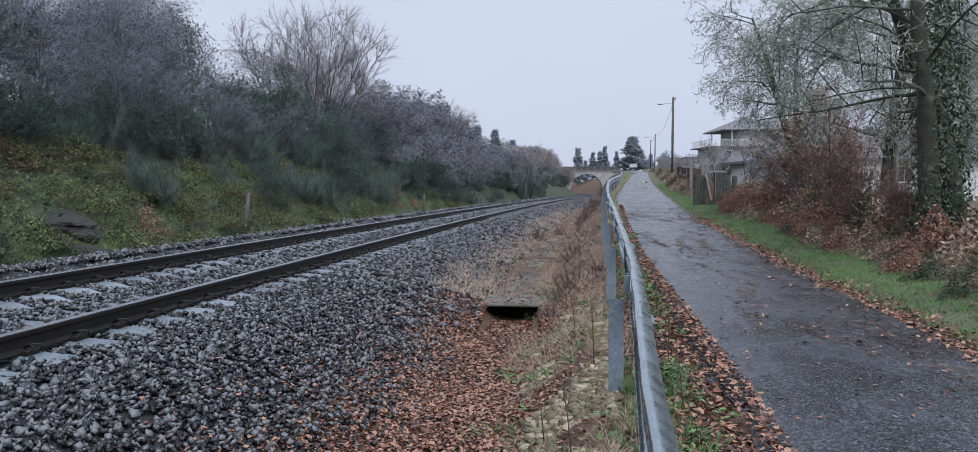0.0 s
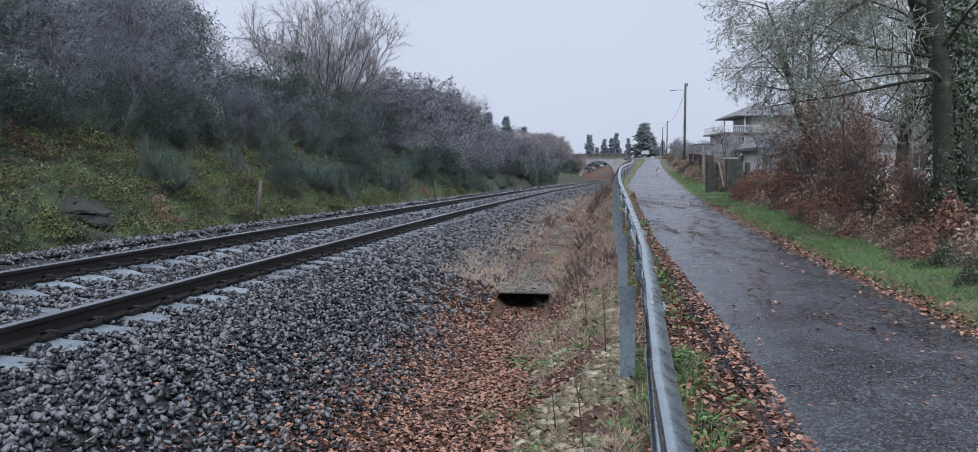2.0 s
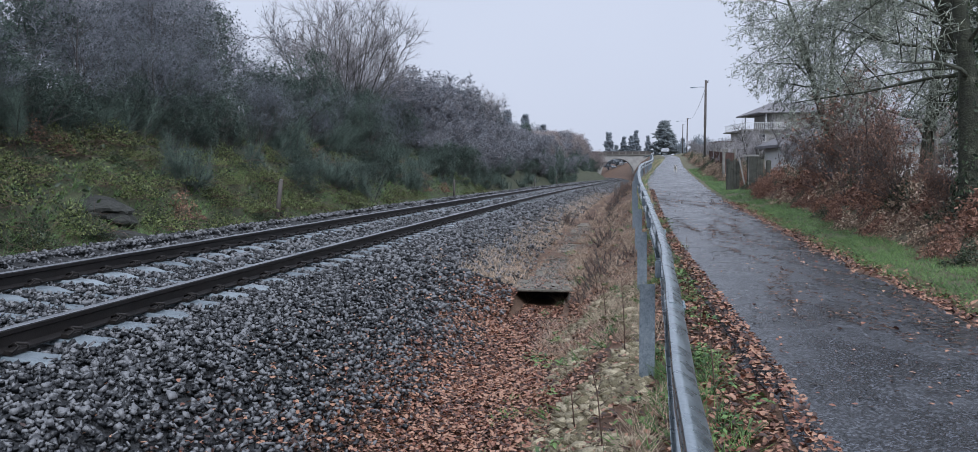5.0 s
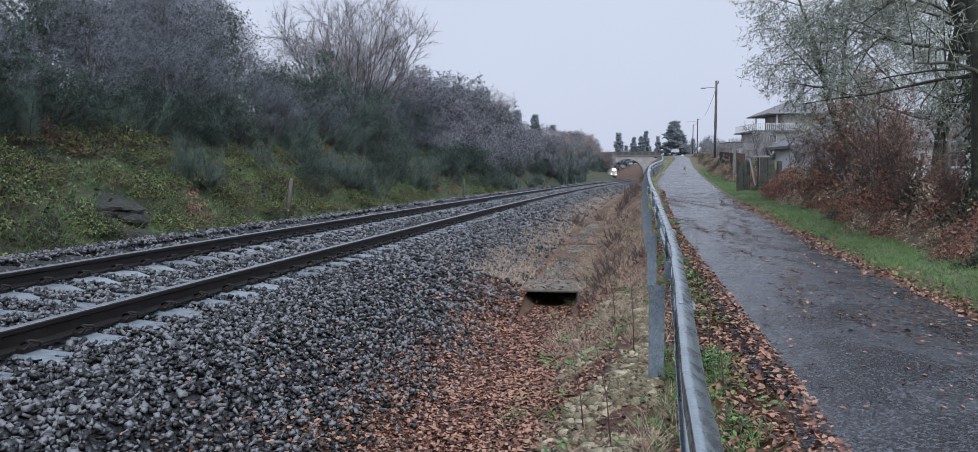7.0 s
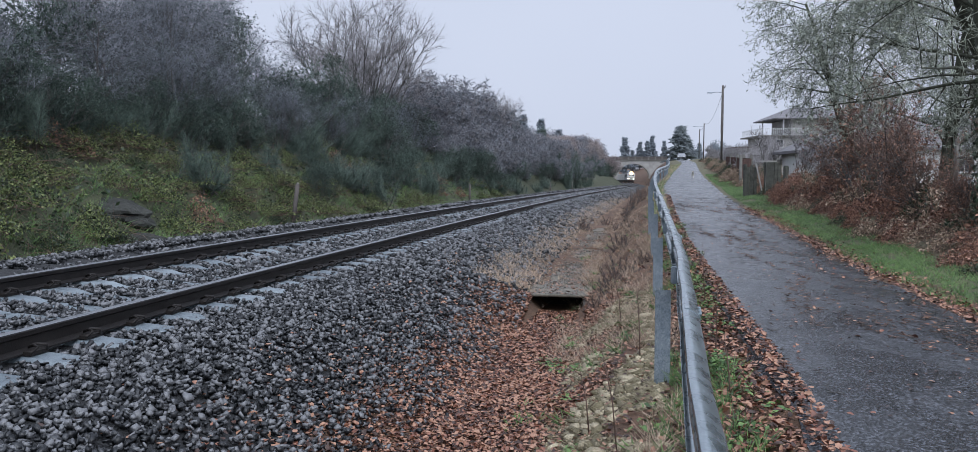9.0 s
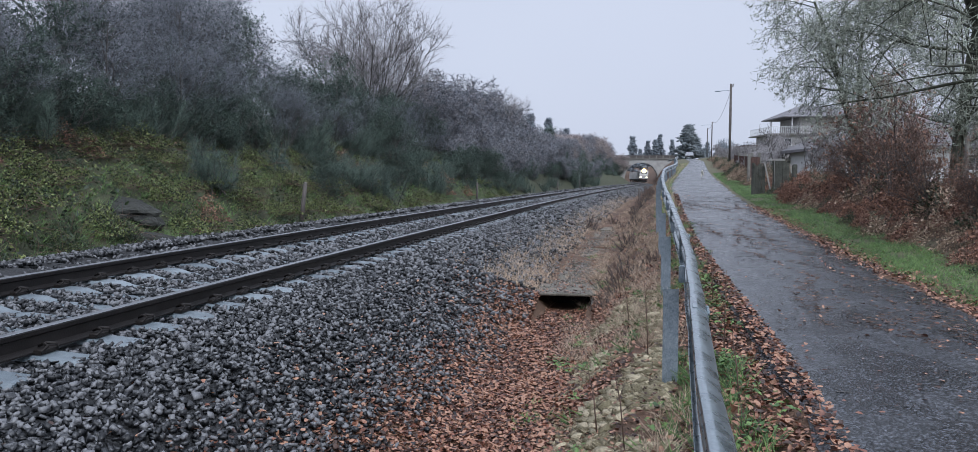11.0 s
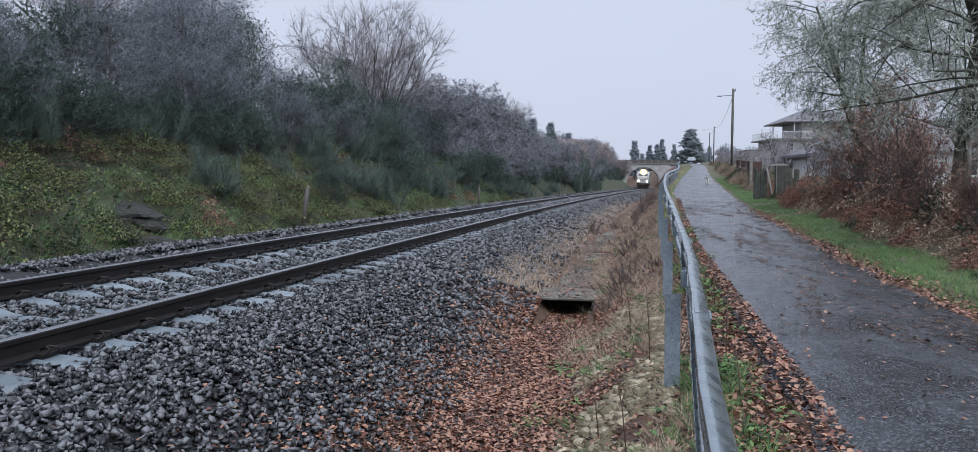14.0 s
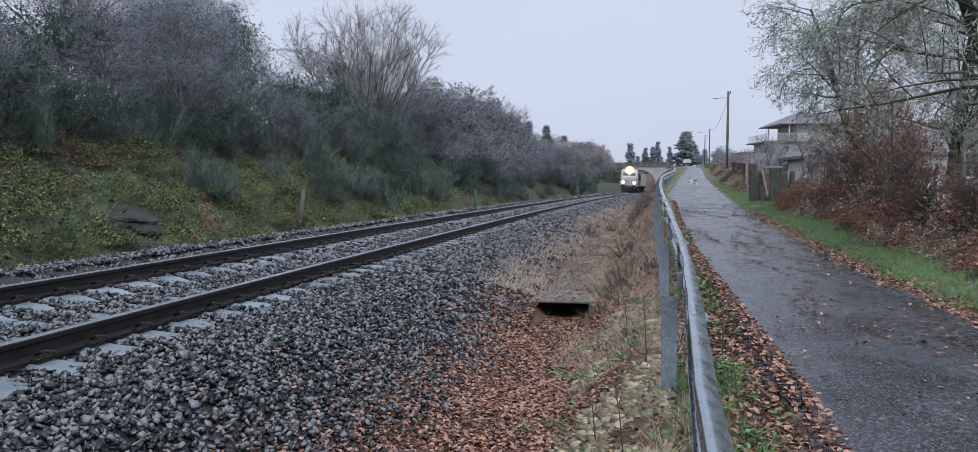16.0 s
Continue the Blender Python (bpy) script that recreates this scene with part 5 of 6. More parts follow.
# ---- leaning concrete posts beside the track ----
def trackside_post(x, y, h, lean):
    z = ground_z(x, y)
    t = thing("trackside_post", pose(x, y, z - 0.1, 0, lean, 10), "leaning weathered concrete post beside the track", "post", "trackside posts")
    part("shaft", tube([(0, 0, 0), (0, 0, h)], [0.07, 0.055], 6), M_POLE, t)
    part("cap", tube([(0, 0, h), (0, 0, h + 0.05)], [0.055, 0.03], 6), M_CONCRETE, t)


for y, o, h, lean in ((22.0, -4.25, 1.35, 7), (45.0, -4.1, 1.3, 1), (80, -4.0, 1.4, 0), (100, -4.0, 1.4, -2)):
    x, yy = beside(y, o)
    trackside_post(x, yy, h, lean)
for y, o, h in ((52, 4.9, 1.3), (60, 4.8, 1.1), (66, 5.0, 1.2)):
    x, yy = beside(y, o)
    trackside_post(x, yy, h, 2)


# ---- poles, lamp and wires ----
def utility_pole(x, y, h, lamp, arm=1.1):
    z = lane_z(y) + 0.1
    t = thing("utility_pole", pose(x, y, z - 0.3), "tall dark wooden utility pole carrying wires" + (" and a street lamp" if lamp else ""), "utility pole", "poles along the lane")
    part("shaft", tube([(0, 0, 0), (0, 0, h * 0.5), (0.02, 0, h + 0.3)], [0.15, 0.13, 0.1], 8), M_POLE, t)
    b = box(0.3, 0.06, 0.06, (0.1, 0, h + 0.05))
    part("insulator_bracket", tube([(0.08, 0, h + 0.1), (0.22, 0, h + 0.12), (0.24, 0, h + 0.3)], 0.035, 6, b), M_POLE, t)
    if lamp:
        a = part("lamp_arm", tube([(0, 0, h - 0.35), (-arm * 0.5, 0, h - 0.32), (-arm, 0, h - 0.38)], 0.03, 6), M_ZINC_DULL, t)
        part("lamp_head", box(0.5, 0.16, 0.09, (-arm - 0.12, 0, h - 0.44), 0.03), M_ZINC_DULL, a)
    return Vector((x + 0.22, y, z + h))


tops = [utility_pole(22.9, 75.0, 7.85, True), utility_pole(47.2, 167.0, 7.7, True, 2.0), utility_pole(55.4, 200.0, 7.9, False)]


def cable(a, b, sag, label):
    pts = [a.lerp(b, k / 14) - Vector((0, 0, sag * 4 * (k / 14) * (1 - k / 14))) for k in range(15)]
    t = thing("overhead_cable", Matrix(), label, "cable", "overhead cables")
    part("strand", tube(pts, 0.018, 4), M_TYRE, t)


cable(tops[0], tops[1], 1.3, "thin black overhead cable between poles")
cable(tops[1], tops[2], 0.5, "thin black overhead cable between poles")


# ---- rusty fence and gate ----
def build_fence():
    pts = [(lane_r(y) + 2.0, y) for y in (37.5, 41.5, 46.0, 51.0, 57.0, 63.0)]
    pts[0] = (12.6, 38.2)
    for (x0, y0), (x1, y1) in zip(pts, pts[1:]):
        z0, z1 = lane_z(y0), lane_z(y1)
        t = thing("sheet_fence", pose(x0, y0, z0), "rusty brown corrugated sheet metal fence panel", "fence", "fence panels")
        d = Vector((x1 - x0, y1 - y0, 0))
        ln, u = d.length, d.normalized()
        nrm = Vector((-u.y, u.x, 0))
        bm = bmesh.new()
        n = int(ln / 0.09)
        rings = []
        for k in range(n + 1):
            s = ln * k / n
            o = u * s + nrm * (0.03 * math.cos(k * math.pi))
            zb = (z1 - z0) * s / ln - 0.1
            rings.append([bm.verts.new((o.x, o.y, zb)), bm.verts.new((o.x, o.y, zb + 1.45)), bm.verts.new((o.x + nrm.x * .02, o.y + nrm.y * .02, zb + 1.45)), bm.verts.new((o.x + nrm.x * .02, o.y + nrm.y * .02, zb))])
        for a, b in zip(rings, rings[1:]):
            for k in range(4):
                bm.faces.new((a[k], b[k], b[(k + 1) % 4], a[(k + 1) % 4]))
        bmesh.ops.recalc_face_normals(bm, faces=bm.faces)
        part("sheet", bm, M_RUST, t)
        part("fence_post", box(0.12, 0.12, 1.75, (0, 0, -0.2), 0.01), M_CONCRETE, t)


build_fence()


def build_gate():
    g = thing("garden_gate", pose(10.62, 30.0, lane_z(30)), "makeshift weathered timber gate with stone posts", "gate")
    for x, w, h in ((-0.55, 0.1, 1.32), (0.36, 0.32, 1.42)):
        part("gate_post", box(w, 0.2, h, (x, 0, -0.1), 0.025), M_PILLAR, g, "dark mossy stone post")
    for k in range(3):
        part("plank", box(0.12, 0.05, 1.12 + 0.06 * (k % 2), (-0.42 + k * 0.135, 0.05, 0.0), 0.008), M_PILLAR, g)
    part("top_rail", box(0.62, 0.06, 0.06, (0.3, -0.06, 1.3), 0.01), M_WALL, g, "pale weathered timber rail")
    part("brace", box(0.05, 0.04, 1.3, (0.12, -0.08, 0.0), 0.005, None, Matrix.Rotation(radians(-13), 4, "Y")), M_WALL, g, "pale leaning timber stick")
    part("upright", box(0.04, 0.04, 1.3, (0.22, -0.06, 0.0), 0.005), M_WALL, g)
    for x, y, h in ((11.55, 30.6, 1.2), (12.0, 31.0, 1.15), (11.25, 30.2, 1.3)):
        t = thing("fence_post", pose(x, y, lane_z(y) - 0.1, 0, random.uniform(-2, 2), 8), "dark mossy stone fence post beside the gate", "fence post", "posts by the gate")
        part("shaft", box(0.17, 0.17, h + 0.1, (0, 0, 0), 0.03), M_PILLAR, t)
    for k in range(6):
        y = 13 + k * 2.9
        x = lane_r(y) + 4.4
        t = thing("fence_post", pose(x, y, ground_z(x, y) - 0.1), "thin grey concrete fence stake in the hedge", "fence post", "stakes in the hedge")
        part("shaft", box(0.08, 0.08, 1.7, (0, 0, 0), 0.01), M_CONCRETE, t)


build_gate()


# ---- buildings ----
def window(parent, x, y, z, w, h, turn=0):
    f = part("window", box(w + 0.16, 0.08, h + 0.16, (x, y, z - 0.08)), M_WHITE, parent, "white framed window")
    part("pane", box(w / 2 - 0.04, 0.02, h, (x - w / 4, y - 0.045, z)), M_GLASS, f)
    part("pane", box(w / 2 - 0.04, 0.02, h, (x + w / 4, y - 0.045, z)), M_GLASS, f)
    part("sill", box(w + 0.3, 0.16, 0.06, (x, y - 0.06, z - 0.14)), M_CONCRETE, f)


def hip_roof(w, d, h, over, at):
    bm = bmesh.new()
    x, y = w / 2 + over, d / 2 + over
    k = [bm.verts.new(Vector(at) + Vector(p)) for p in ((-x, -y, 0), (x, -y, 0), (x, y, 0), (-x, y, 0), (-x + y * 0.8, 0, h), (x - y * 0.8, 0, h),
                                                       (-x, -y, -0.15), (x, -y, -0.15), (x, y, -0.15), (-x, y, -0.15))]
    for f in ((0, 1, 5, 4), (1, 2, 5), (2, 3, 4, 5), (3, 0, 4), (6, 7, 1, 0), (7, 8, 2, 1), (8, 9, 3, 2), (9, 6, 0, 3), (9, 8, 7, 6)):
        bm.faces.new([k[i] for i in f])
    return bm


def build_house():
    t = thing("house", pose(50.0, 124.0, 5.3), "two-storey rendered house with balcony and overhanging tiled roof", "house")
    part("ground_floor_wall", box(13, 9, 3.5, (0, 0, -0.5)), M_WALL, t, "stained grey render")
    part("upper_wall", box(9.2, 8, 2.6, (1.9, 0.5, 3.18)), M_WALL, t)
    part("floor_slab", box(14.6, 10, 0.18, (-0.4, -0.3, 3.0)), M_CONCRETE, t)
    part("roof", hip_roof(11.5, 8.5, 1.9, 0.7, (1.0, 0.4, 5.8)), M_TILE, t)
    part("balcony_column", tube([(-4.0, -3.9, 3.18), (-4.0, -3.9, 5.75)], 0.1, 8), M_WHITE, t)
    part("balcony_column", tube([(-4.4, 3.9, 3.18), (-4.4, 3.9, 5.75)], 0.1, 8), M_WHITE, t)
    rail = part("balcony_railing", box(7.0, 0.06, 0.06, (-4.1, -5.1, 4.15)), M_WHITE, t, "white balcony railing")
    for k in range(24):
        part("baluster", box(0.06, 0.05, 0.95, (-7.5 + k * 0.3, -5.1, 3.18)), M_WHITE, rail)
    for k in range(30):
        part("baluster", box(0.05, 0.06, 0.95, (-7.6, -4.9 + k * 0.31, 3.18)), M_WHITE, rail)
    part("side_rail", box(0.06, 9.5, 0.06, (-7.6, -0.3, 4.15)), M_WHITE, rail)
    for x, z in ((-4.8, 1.4), (0.6, 1.4), (4.2, 1.4), (-2.0, -0.1)):
        window(t, x, -4.52, z, 1.0, 1.05)
    window(t, 3.4, -3.52, 4.0, 1.4, 1.1)
    part("door", box(0.95, 0.06, 2.05, (2.4, -4.53, -0.2)), M_POLE, t)
    o = thing("outbuilding", pose(25.5, 41.0, 1.2), "low white outbuilding with a grey roof behind the trees", "outbuilding")
    part("wall", box(17, 7, 2.1, (0, 0, -0.2)), M_WHITE, o)
    part("roof", hip_roof(17, 7, 1.7, 0.4, (0, 0, 2.05)), M_TILE, o)
    for x in (-6.5, -2.5, 2.0):
        window(o, x, -3.52, 0.9, 0.9, 0.7)
    s = thing("garden_shed", pose(38.5, 112.0, 4.2), "low grey garden shed with a flat tin roof", "shed")
    part("wall", box(5.5, 4, 2.3, (0, 0, -0.3)), M_WALL, s)
    part("roof", box(6.1, 4.6, 0.14, (0, 0, 2.0)), M_RUST, s)


build_house()


# ---- road bridge over the track ----
def build_bridge():
    t = thing("road_bridge", pose(58.2, 300.0, 0.4, 0, 0, -8), "pale concrete arch road bridge with panelled parapet", "bridge")
    half, crown, top = 6.1, 7.5, 8.7
    bm = bmesh.new()
    arc = [(-half * math.cos(a), crown * math.sin(a) ** 0.75) for a in np.linspace(0, math.pi, 25)]
    front = [(-9.5, -2), (-9.5, top), (16, top), (16, -2)]
    loop = [front[0], front[1], front[2], front[3], (half, -2)] + [(x, z) for x, z in arc[::-1]] + [(-half, -2)]
    vf = [bm.verts.new((x, -3, z)) for x, z in loop]
    f = bm.faces.new(vf)
    g = bmesh.ops.extrude_face_region(bm, geom=[f])
    bmesh.ops.translate(bm, vec=(0, 6, 0), verts=[v for v in g["geom"] if isinstance(v, bmesh.types.BMVert)])
    bmesh.ops.triangulate(bm, faces=bm.faces)
    bmesh.ops.recalc_face_normals(bm, faces=bm.faces)
    part("arch_wall", bm, M_WALL, t, "stained pale concrete arch")
    part("deck_edge", box(26, 0.5, 0.3, (3, -3.1, top)), M_CONCRETE, t)
    for k in range(11):
        x = -9.2 + k * 2.45
        part("parapet_post", box(0.3, 0.3, 1.35, (x, -3.1, top + 0.3)), M_CONCRETE, t)
        if k < 10:
            part("parapet_panel", box(2.05, 0.12, 1.1, (x + 1.22, -3.1, top + 0.36)), M_POLE, t, "dark brown parapet panel")
    for k in range(2):
        part("deck_edge", box(26, 0.5, 0.3, (3, 3.1, top)), M_CONCRETE, t) if k == 0 else part("far_parapet", box(25, 0.2, 1.3, (3, 3.1, top + 0.3)), M_POLE, t)


build_bridge()


# ---- parked car ----
def build_car():
    t = thing("car", pose(45.0, 176.5, lane_z(176.5) + 0.02, 0, 0, 165), "pale silver hatchback standing on the lane", "car")
    prof = [(-2.05, 0.35), (-2.1, 0.75), (-1.95, 0.95), (-1.5, 1.35), (-0.6, 1.5), (0.35, 1.45), (1.05, 1.0), (1.85, 0.85), (2.1, 0.65), (2.1, 0.35)]
    bm = sweep([(-0.86, 0), (0.86, 0), (0.86, 0.01), (-0.86, 0.01)], [((0, 0, 0), (1, 0, 0)), ((0, 0.01, 0), (1, 0, 0))])
    bm.clear()
    a = [bm.verts.new((-0.86 + (0.12 if z > 1.1 else 0), y, z)) for y, z in prof]
    b = [bm.verts.new((0.86 - (0.12 if z > 1.1 else 0), y, z)) for y, z in prof]
    n = len(prof)
    for k in range(n):
        bm.faces.new((a[k], a[(k + 1) % n], b[(k + 1) % n], b[k]))
    bm.faces.new(a[::-1])
    bm.faces.new(b)
    bmesh.ops.recalc_face_normals(bm, faces=bm.faces)
    bmesh.ops.bevel(bm, geom=bm.edges[:], offset=0.06, segments=2, affect="EDGES")
    part("body", bm, M_SILVER, t)
    part("windscreen", box(1.35, 0.02, 0.68, (0, 0.78, 1.0), 0, None, Matrix.Rotation(radians(58), 4, "X")), M_GLASS, t)
    part("rear_window", box(1.3, 0.02, 0.5, (0, -1.78, 1.02), 0, None, Matrix.Rotation(radians(-48), 4, "X")), M_GLASS, t)
    for s in (-1, 1):
        part("side_window", box(0.02, 1.7, 0.34, (s * 0.8, -0.35, 1.02)), M_GLASS, t)
        part("headlight", box(0.36, 0.06, 0.16, (s * 0.6, 2.09, 0.66), 0.02), M_WHITE, t)
        part("mirror", box(0.18, 0.1, 0.13, (s * 0.95, 0.6, 1.0), 0.03), M_SILVER, t)
        for y in (-1.3, 1.3):
            w = part("wheel", tube([(s * 0.66, y, 0.31), (s * 0.88, y, 0.31)], 0.31, 18), M_TYRE, t)
            part("rim", tube([(s * 0.86, y, 0.31), (s * 0.89, y, 0.31)], 0.19, 12), M_ZINC, w)
    part("bumper", box(1.7, 0.12, 0.22, (0, 2.08, 0.34), 0.04), M_TYRE, t)


build_car()


# ---- distant trees ----
def conifer(name, seed, h, r, material, label, layers=16):
    g = np.random.default_rng(seed)
    bases, tips = [], []
    for k in range(layers):
        z = h * (0.12 + 0.86 * k / layers)
        rad = r * (1 - z / h) ** 0.85 * g.uniform(0.7, 1.25) + 0.15
        for a in g.uniform(0, 2 * np.pi, 9):
            e = np.array([math.cos(a) * rad, math.sin(a) * rad, z + rad * g.uniform(-0.25, 0.55)])
            b0 = np.array([0, 0, z])
            for u in np.linspace(0.25, 1, 7):
                p = b0 + (e - b0) * u
                for _ in range(4):
                    bases.append(p)
                    tips.append(p + g.normal(size=3) * [r * 0.14, r * 0.14, h * 0.025] + [0, 0, h * 0.012])
    t = thing(name, Matrix(), label, "conifer", "distant trees")
    part("trunk", tube([(0, 0, -1), (0, 0, h * 0.95)], [h * 0.02, h * 0.004], 6), material, t)
    part("crown", same_faces("crown", *spikes(bases, tips, r * 0.075), material), None, t)
    return t


def build_distance():
    used = set()
    # these look hazy through their base colour alone, no mist is built
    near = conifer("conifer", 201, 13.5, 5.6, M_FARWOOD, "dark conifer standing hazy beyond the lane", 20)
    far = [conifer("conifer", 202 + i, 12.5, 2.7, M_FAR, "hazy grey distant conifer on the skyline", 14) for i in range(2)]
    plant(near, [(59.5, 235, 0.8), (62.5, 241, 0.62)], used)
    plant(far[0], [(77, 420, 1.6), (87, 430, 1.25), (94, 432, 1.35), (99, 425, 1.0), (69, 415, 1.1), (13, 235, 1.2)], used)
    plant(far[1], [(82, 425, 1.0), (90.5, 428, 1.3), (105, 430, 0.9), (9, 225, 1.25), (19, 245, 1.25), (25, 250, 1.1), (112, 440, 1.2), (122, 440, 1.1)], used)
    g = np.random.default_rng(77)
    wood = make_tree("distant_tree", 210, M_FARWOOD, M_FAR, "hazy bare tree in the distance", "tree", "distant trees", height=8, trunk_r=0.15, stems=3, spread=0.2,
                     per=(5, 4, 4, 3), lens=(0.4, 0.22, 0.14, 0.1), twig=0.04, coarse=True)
    spots = []
    for k in range(28):
        y = 330 + g.random() * 120
        x = 40 + 170 * g.random()
        if abs(x - track_x(y)) > 9:
            spots.append((x, y, 0.7 + 0.5 * g.random()))
    for k in range(12):
        y = 190 + 90 * g.random()
        spots.append((lane_r(y) + 4 + 14 * g.random(), y, 0.5 + 0.4 * g.random()))
    plant(wood, spots, used)


build_distance()


# ---- train ----
def end_on(outline, width, bevel):
    """A side outline (y, z) given width, with rounded edges."""
    bm = bmesh.new()
    a = [bm.verts.new((-width / 2, y, z)) for y, z in outline]
    b = [bm.verts.new((width / 2, y, z)) for y, z in outline]
    n = len(outline)
    for k in range(n):
        bm.faces.new((a[k], a[(k + 1) % n], b[(k + 1) % n], b[k]))
    bm.faces.new(a[::-1])
    bm.faces.new(b)
    bmesh.ops.recalc_face_normals(bm, faces=bm.faces)
    bmesh.ops.bevel(bm, geom=bm.edges[:], offset=bevel, segments=3, affect="EDGES")
    return bm


def bogie(parent, y):
    b = part("bogie", box(2.1, 3.6, 0.35, (0, y, 0.55), 0.05), M_TYRE, parent)
    for yy in (y - 1.2, y + 1.2):
        for s in (-1, 1):
            part("wheel", tube([(s * 0.8, yy, 0.5), (s * 0.94, yy, 0.5)], 0.5, 20), M_RAIL, b)


def lens(x, y, z, r, tilt=0):
    return tube([(x, y - 0.03, z), (x, y + 0.02, z), (x, y + 0.05, z)], [r, r, r * 0.7], 16)


def build_loco():
    t = thing("locomotive", Matrix(), "grey and white diesel locomotive with headlights lit", "locomotive")
    outline = [(-9.6, 1.0), (-9.6, 2.3), (-9.2, 3.6), (-8.6, 4.1), (8.3, 4.1), (8.9, 3.6), (9.45, 2.4), (9.45, 1.0)]
    part("body", end_on(outline, 2.9, 0.16), M_LOCO, t)
    part("cab_front", end_on([(8.0, 1.05), (8.0, 4.13), (8.34, 4.13), (8.95, 3.62), (9.5, 2.42), (9.5, 1.05)], 2.94, 0.15), M_LOCO_WHITE, t, "off-white painted cab front")
    for s in (-1, 1):
        part("windscreen", box(1.02, 0.03, 0.86, (s * 0.6, 9.33, 2.75), 0.02, None, Matrix.Rotation(radians(24), 4, "X")), M_GLASS, t)
        part("marker_light", lens(s * 1.0, 9.5, 1.75, 0.24), M_LAMP_LOW, t, "lit warm white marker lamp")
        part("buffer", tube([(s * 0.95, 9.4, 1.1), (s * 0.95, 9.9, 1.1), (s * 0.95, 9.91, 1.1), (s * 0.95, 9.98, 1.1)], [0.1, 0.1, 0.24, 0.24], 12), M_TYRE, t)
        part("cab_side_window", box(0.02, 0.8, 0.7, (s * 1.475, 8.45, 2.65)), M_GLASS, t)
        part("handrail", tube([(s * 1.5, 7.6, 1.2), (s * 1.5, 7.6, 2.9)], 0.03, 6), M_WHITE, t)
        for k in range(7):
            part("side_grille", box(0.03, 1.2, 1.2, (s * 1.455, -6.5 + k * 1.9, 2.2)), M_TYRE, t)
    # oversized glowing disc and core stand in for the headlight's halo
    h = part("headlight", lens(0, 8.96, 3.84, 0.85), M_HEADLIGHT_HALO, t, "lit headlight with its amber glow built as a wide disc")
    part("bulb", lens(0, 9.02, 3.84, 0.5), M_LAMP, h)
    part("buffer_beam", box(2.8, 0.25, 0.5, (0, 9.35, 0.75), 0.03), M_RUST, t)
    part("snow_plough", box(2.5, 0.2, 0.45, (0, 9.55, 0.2), 0.04), M_TYRE, t)
    part("fuel_tank", box(2.4, 4.5, 0.7, (0, 0, 0.35), 0.1), M_TYRE, t)
    for y in (-6.3, 6.3):
        bogie(t, y)
    return t


def build_wagon():
    t = thing("wagon", Matrix(), "pale grey covered freight wagon behind the locomotive", "wagon", "wagons of the train")
    part("body", end_on([(-7.6, 1.15), (-7.6, 3.9), (7.6, 3.9), (7.6, 1.15)], 2.75, 0.12), M_LOCO_WHITE, t)
    for k in range(9):
        for s in (-1, 1):
            part("rib", box(0.08, 0.12, 2.4, (s * 1.38, -6.8 + k * 1.7, 1.3)), M_LOCO_WHITE, t)
    part("underframe", box(2.4, 14.8, 0.3, (0, 0, 0.9)), M_TYRE, t)
    for y in (-5.3, 5.3):
        bogie(t, y)
    return t


loco = build_loco()
wagons = [build_wagon()]
wagons += [copy_thing(wagons[0], Matrix()) for _ in range(3)]


# ---- dog ----
def ball(sx, sy, sz, at, seg=14):
    bm = bmesh.new()
    bmesh.ops.create_uvsphere(bm, u_segments=seg, v_segments=8, radius=1, matrix=Matrix.Translation(at) @ Matrix.Diagonal((sx, sy, sz, 1)))
    for f in bm.faces:
        f.smooth = True
    return bm


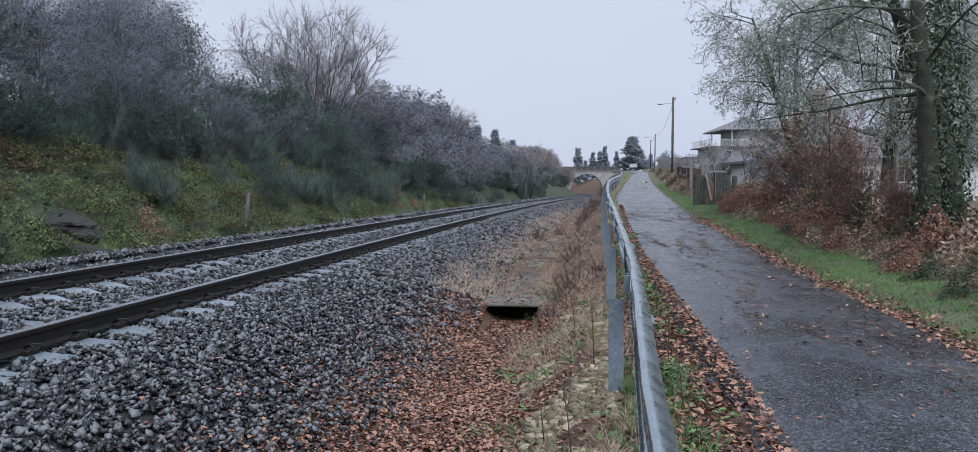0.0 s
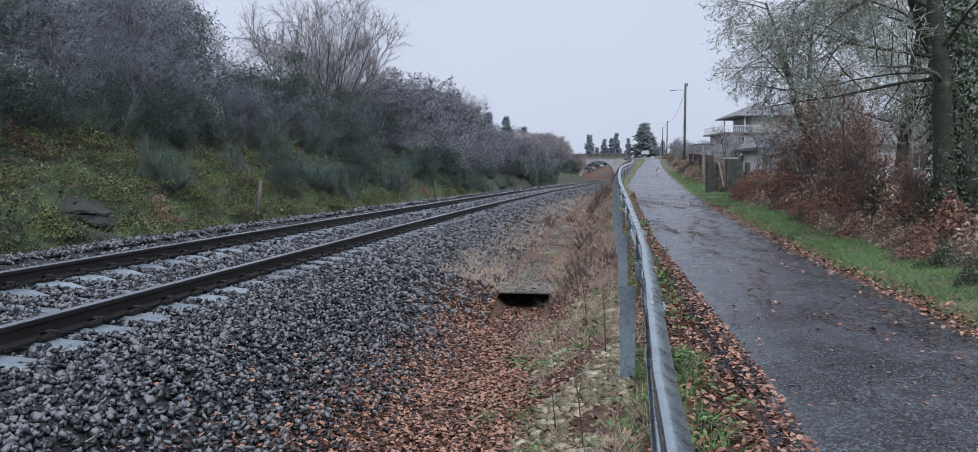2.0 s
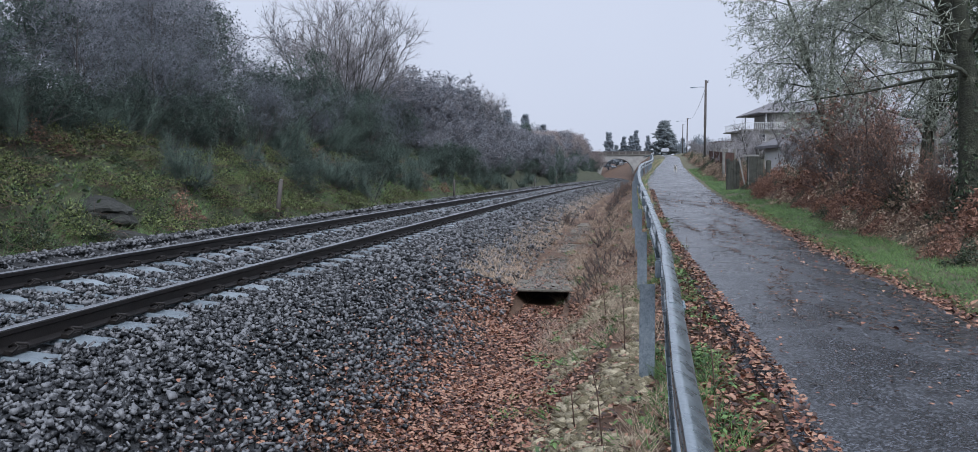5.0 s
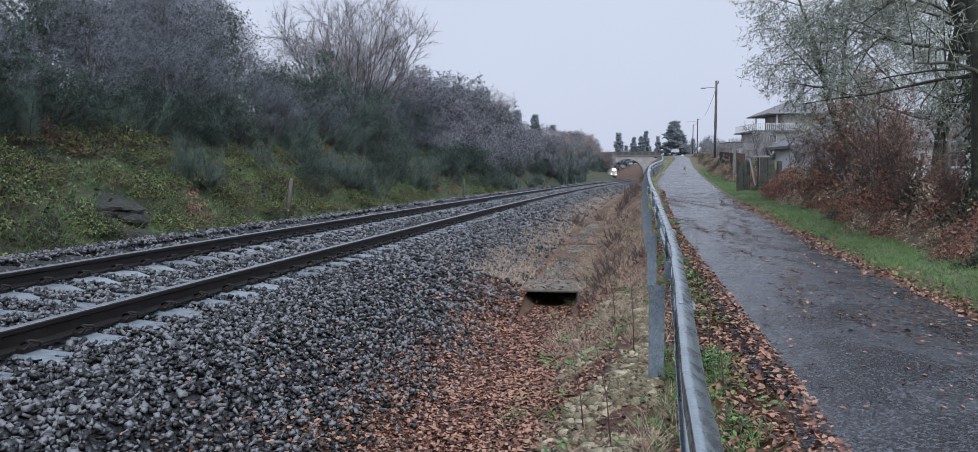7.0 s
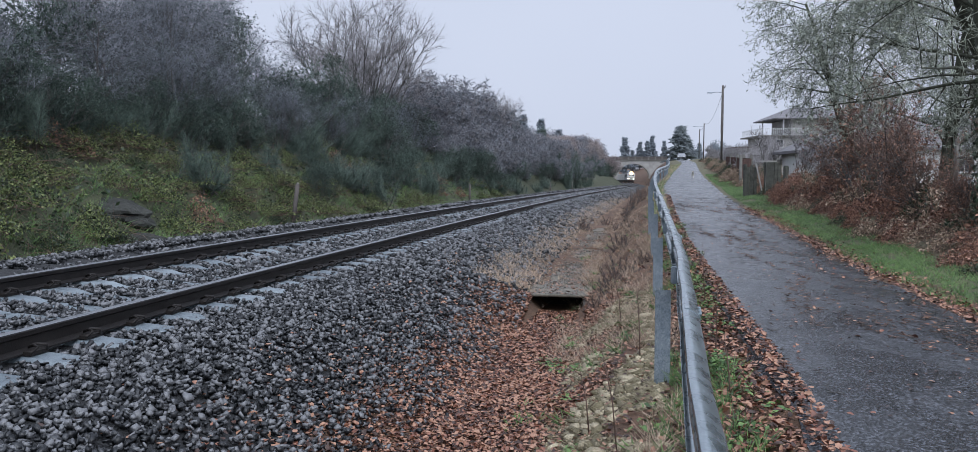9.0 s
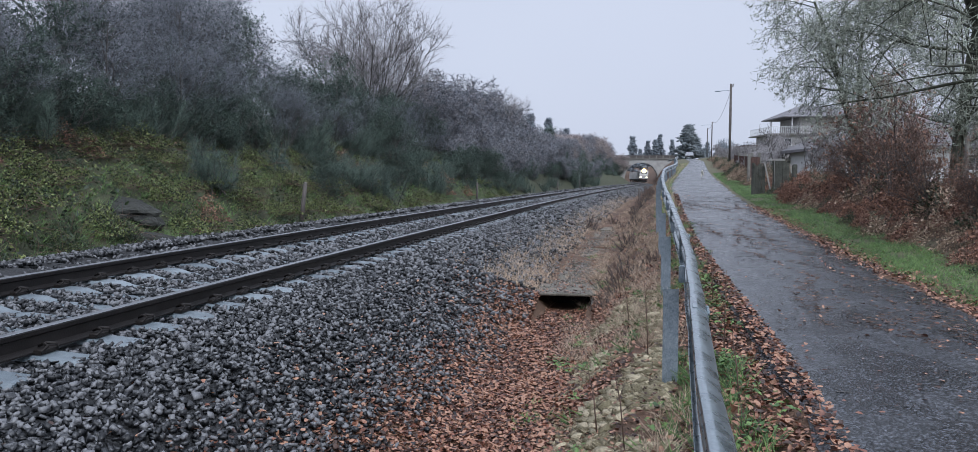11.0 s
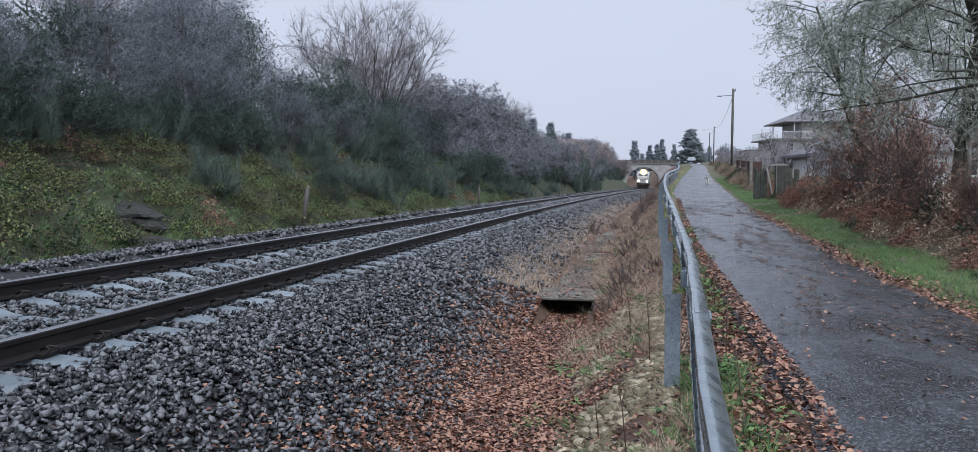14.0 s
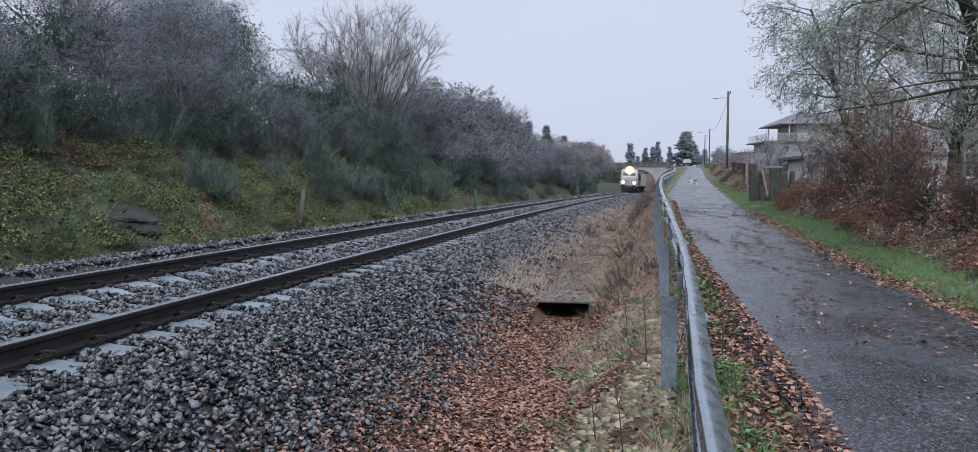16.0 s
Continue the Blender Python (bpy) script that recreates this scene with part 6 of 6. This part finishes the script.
def build_dog():
    t = thing("dog", Matrix(), "small white dog with a black saddle on the lane", "dog")
    b = ball(0.1, 0.24, 0.105, (0, 0, 0.33))
    join(b, ball(0.105, 0.12, 0.115, (0, 0.13, 0.335)))
    part("body", b, M_FUR_W, t)
    part("saddle", ball(0.104, 0.19, 0.085, (0, -0.05, 0.365)), M_FUR_B, t, "black fur saddle")
    h = ball(0.062, 0.08, 0.065, (0, 0.31, 0.475))
    join(h, ball(0.032, 0.065, 0.03, (0, 0.39, 0.455)))
    join(h, tube([(0, 0.2, 0.38), (0, 0.29, 0.46)], [0.075, 0.055], 10))
    head = part("head", h, M_FUR_W, t)
    for s in (-1, 1):
        part("ear", tube([(s * 0.045, 0.29, 0.51), (s * 0.075, 0.28, 0.55), (s * 0.09, 0.295, 0.5)], [0.03, 0.028, 0.012], 6), M_FUR_B, head)
    part("nose", ball(0.014, 0.012, 0.012, (0, 0.452, 0.462), 8), M_FUR_B, head)
    part("tail", tube([(0, -0.22, 0.37), (0, -0.3, 0.45), (0, -0.31, 0.54), (0, -0.27, 0.58)], [0.028, 0.024, 0.018, 0.01], 7), M_FUR_B, t)
    legs = []
    for y in (0.17, -0.17):
        for s in (-1, 1):
            leg = part("leg", tube([(0, 0, 0.02), (0, 0.012 if y < 0 else 0, -0.12), (0, 0, -0.24), (0, 0.03, -0.275)], [0.042, 0.03, 0.021, 0.026], 8), M_FUR_W, t)
            leg.location = (s * 0.062, y, 0.285)
            legs.append(leg)
    return t, legs


dog, dog_legs = build_dog()
dog.scale = (0.86, 0.86, 0.86)


def vehicle_pose(y, reach):
    """The pose of a vehicle whose middle is at y on the track, facing down the line towards the lane."""
    a, b = on_track(y - reach, 0, 0), on_track(y + reach, 0, 0)
    d = (a - b).normalized()
    across = Vector((d.y, -d.x, 0)).normalized()
    across = (across + Vector((0, 0, CANT * (1 if across.x < 0 else -1)))).normalized()
    up = across.cross(d).normalized()
    m = Matrix((across, d, up)).transposed().to_4x4()
    m.translation = (a + b) / 2
    return m


def motions():
    """The train comes down the line; the dog trots along the lane and turns across it."""
    times = [0, 1, 2, 3, 4, 5, 6, 7, 8, 9, 10, 11, 12, 13, 14, 15, 16]
    for k, v in enumerate([loco] + wagons):
        back = 9.5 if k == 0 else 19.6 + 8 + (k - 1) * 16.4
        walk(v, [(t, vehicle_pose(143 + 25 * (16 - t) + back * 0.97, 6.0)) for t in times])
    rows = ((0, 14.1, 52.3, 100), (2, 13.95, 51.5, 150), (7, 13.42, 50.2, 165), (9, 13.34, 49.5, 165), (11.4, 13.0, 47.8, 165), (12.5, 12.75, 46.5, 165), (13.2, 12.7, 46.2, 170), (14, 12.7, 46.2, 170),
            (14.5, 12.53, 45.8, 160), (15, 12.42, 45.7, 135), (15.4, 12.28, 45.7, 105), (16, 12.02, 45.7, 98))
    walk(dog, [(t, pose(x, y, lane_z(y) + 0.04, 0, 0, a)) for t, x, y, a in rows])
    for i, leg in enumerate(dog_legs):
        sign = 1 if i in (0, 3) else -1
        base = leg.location.copy()
        swing = [(0, 0), (6.5, 0)]
        t = 7.0
        while t < 13:
            swing.append((t, sign * 18 * (1 if len(swing) % 2 else -1)))
            t += 0.4
        swing.append((13.4, 0))
        swing.append((14.2, 0))
        t = 14.5
        while t < 16:
            swing.append((t, sign * 24 * (1 if len(swing) % 2 else -1)))
            t += 0.3
        swing.append((16, sign * 20))
        walk(leg, [(t, pose(*base, a, 0, 0)) for t, a in swing])


motions()
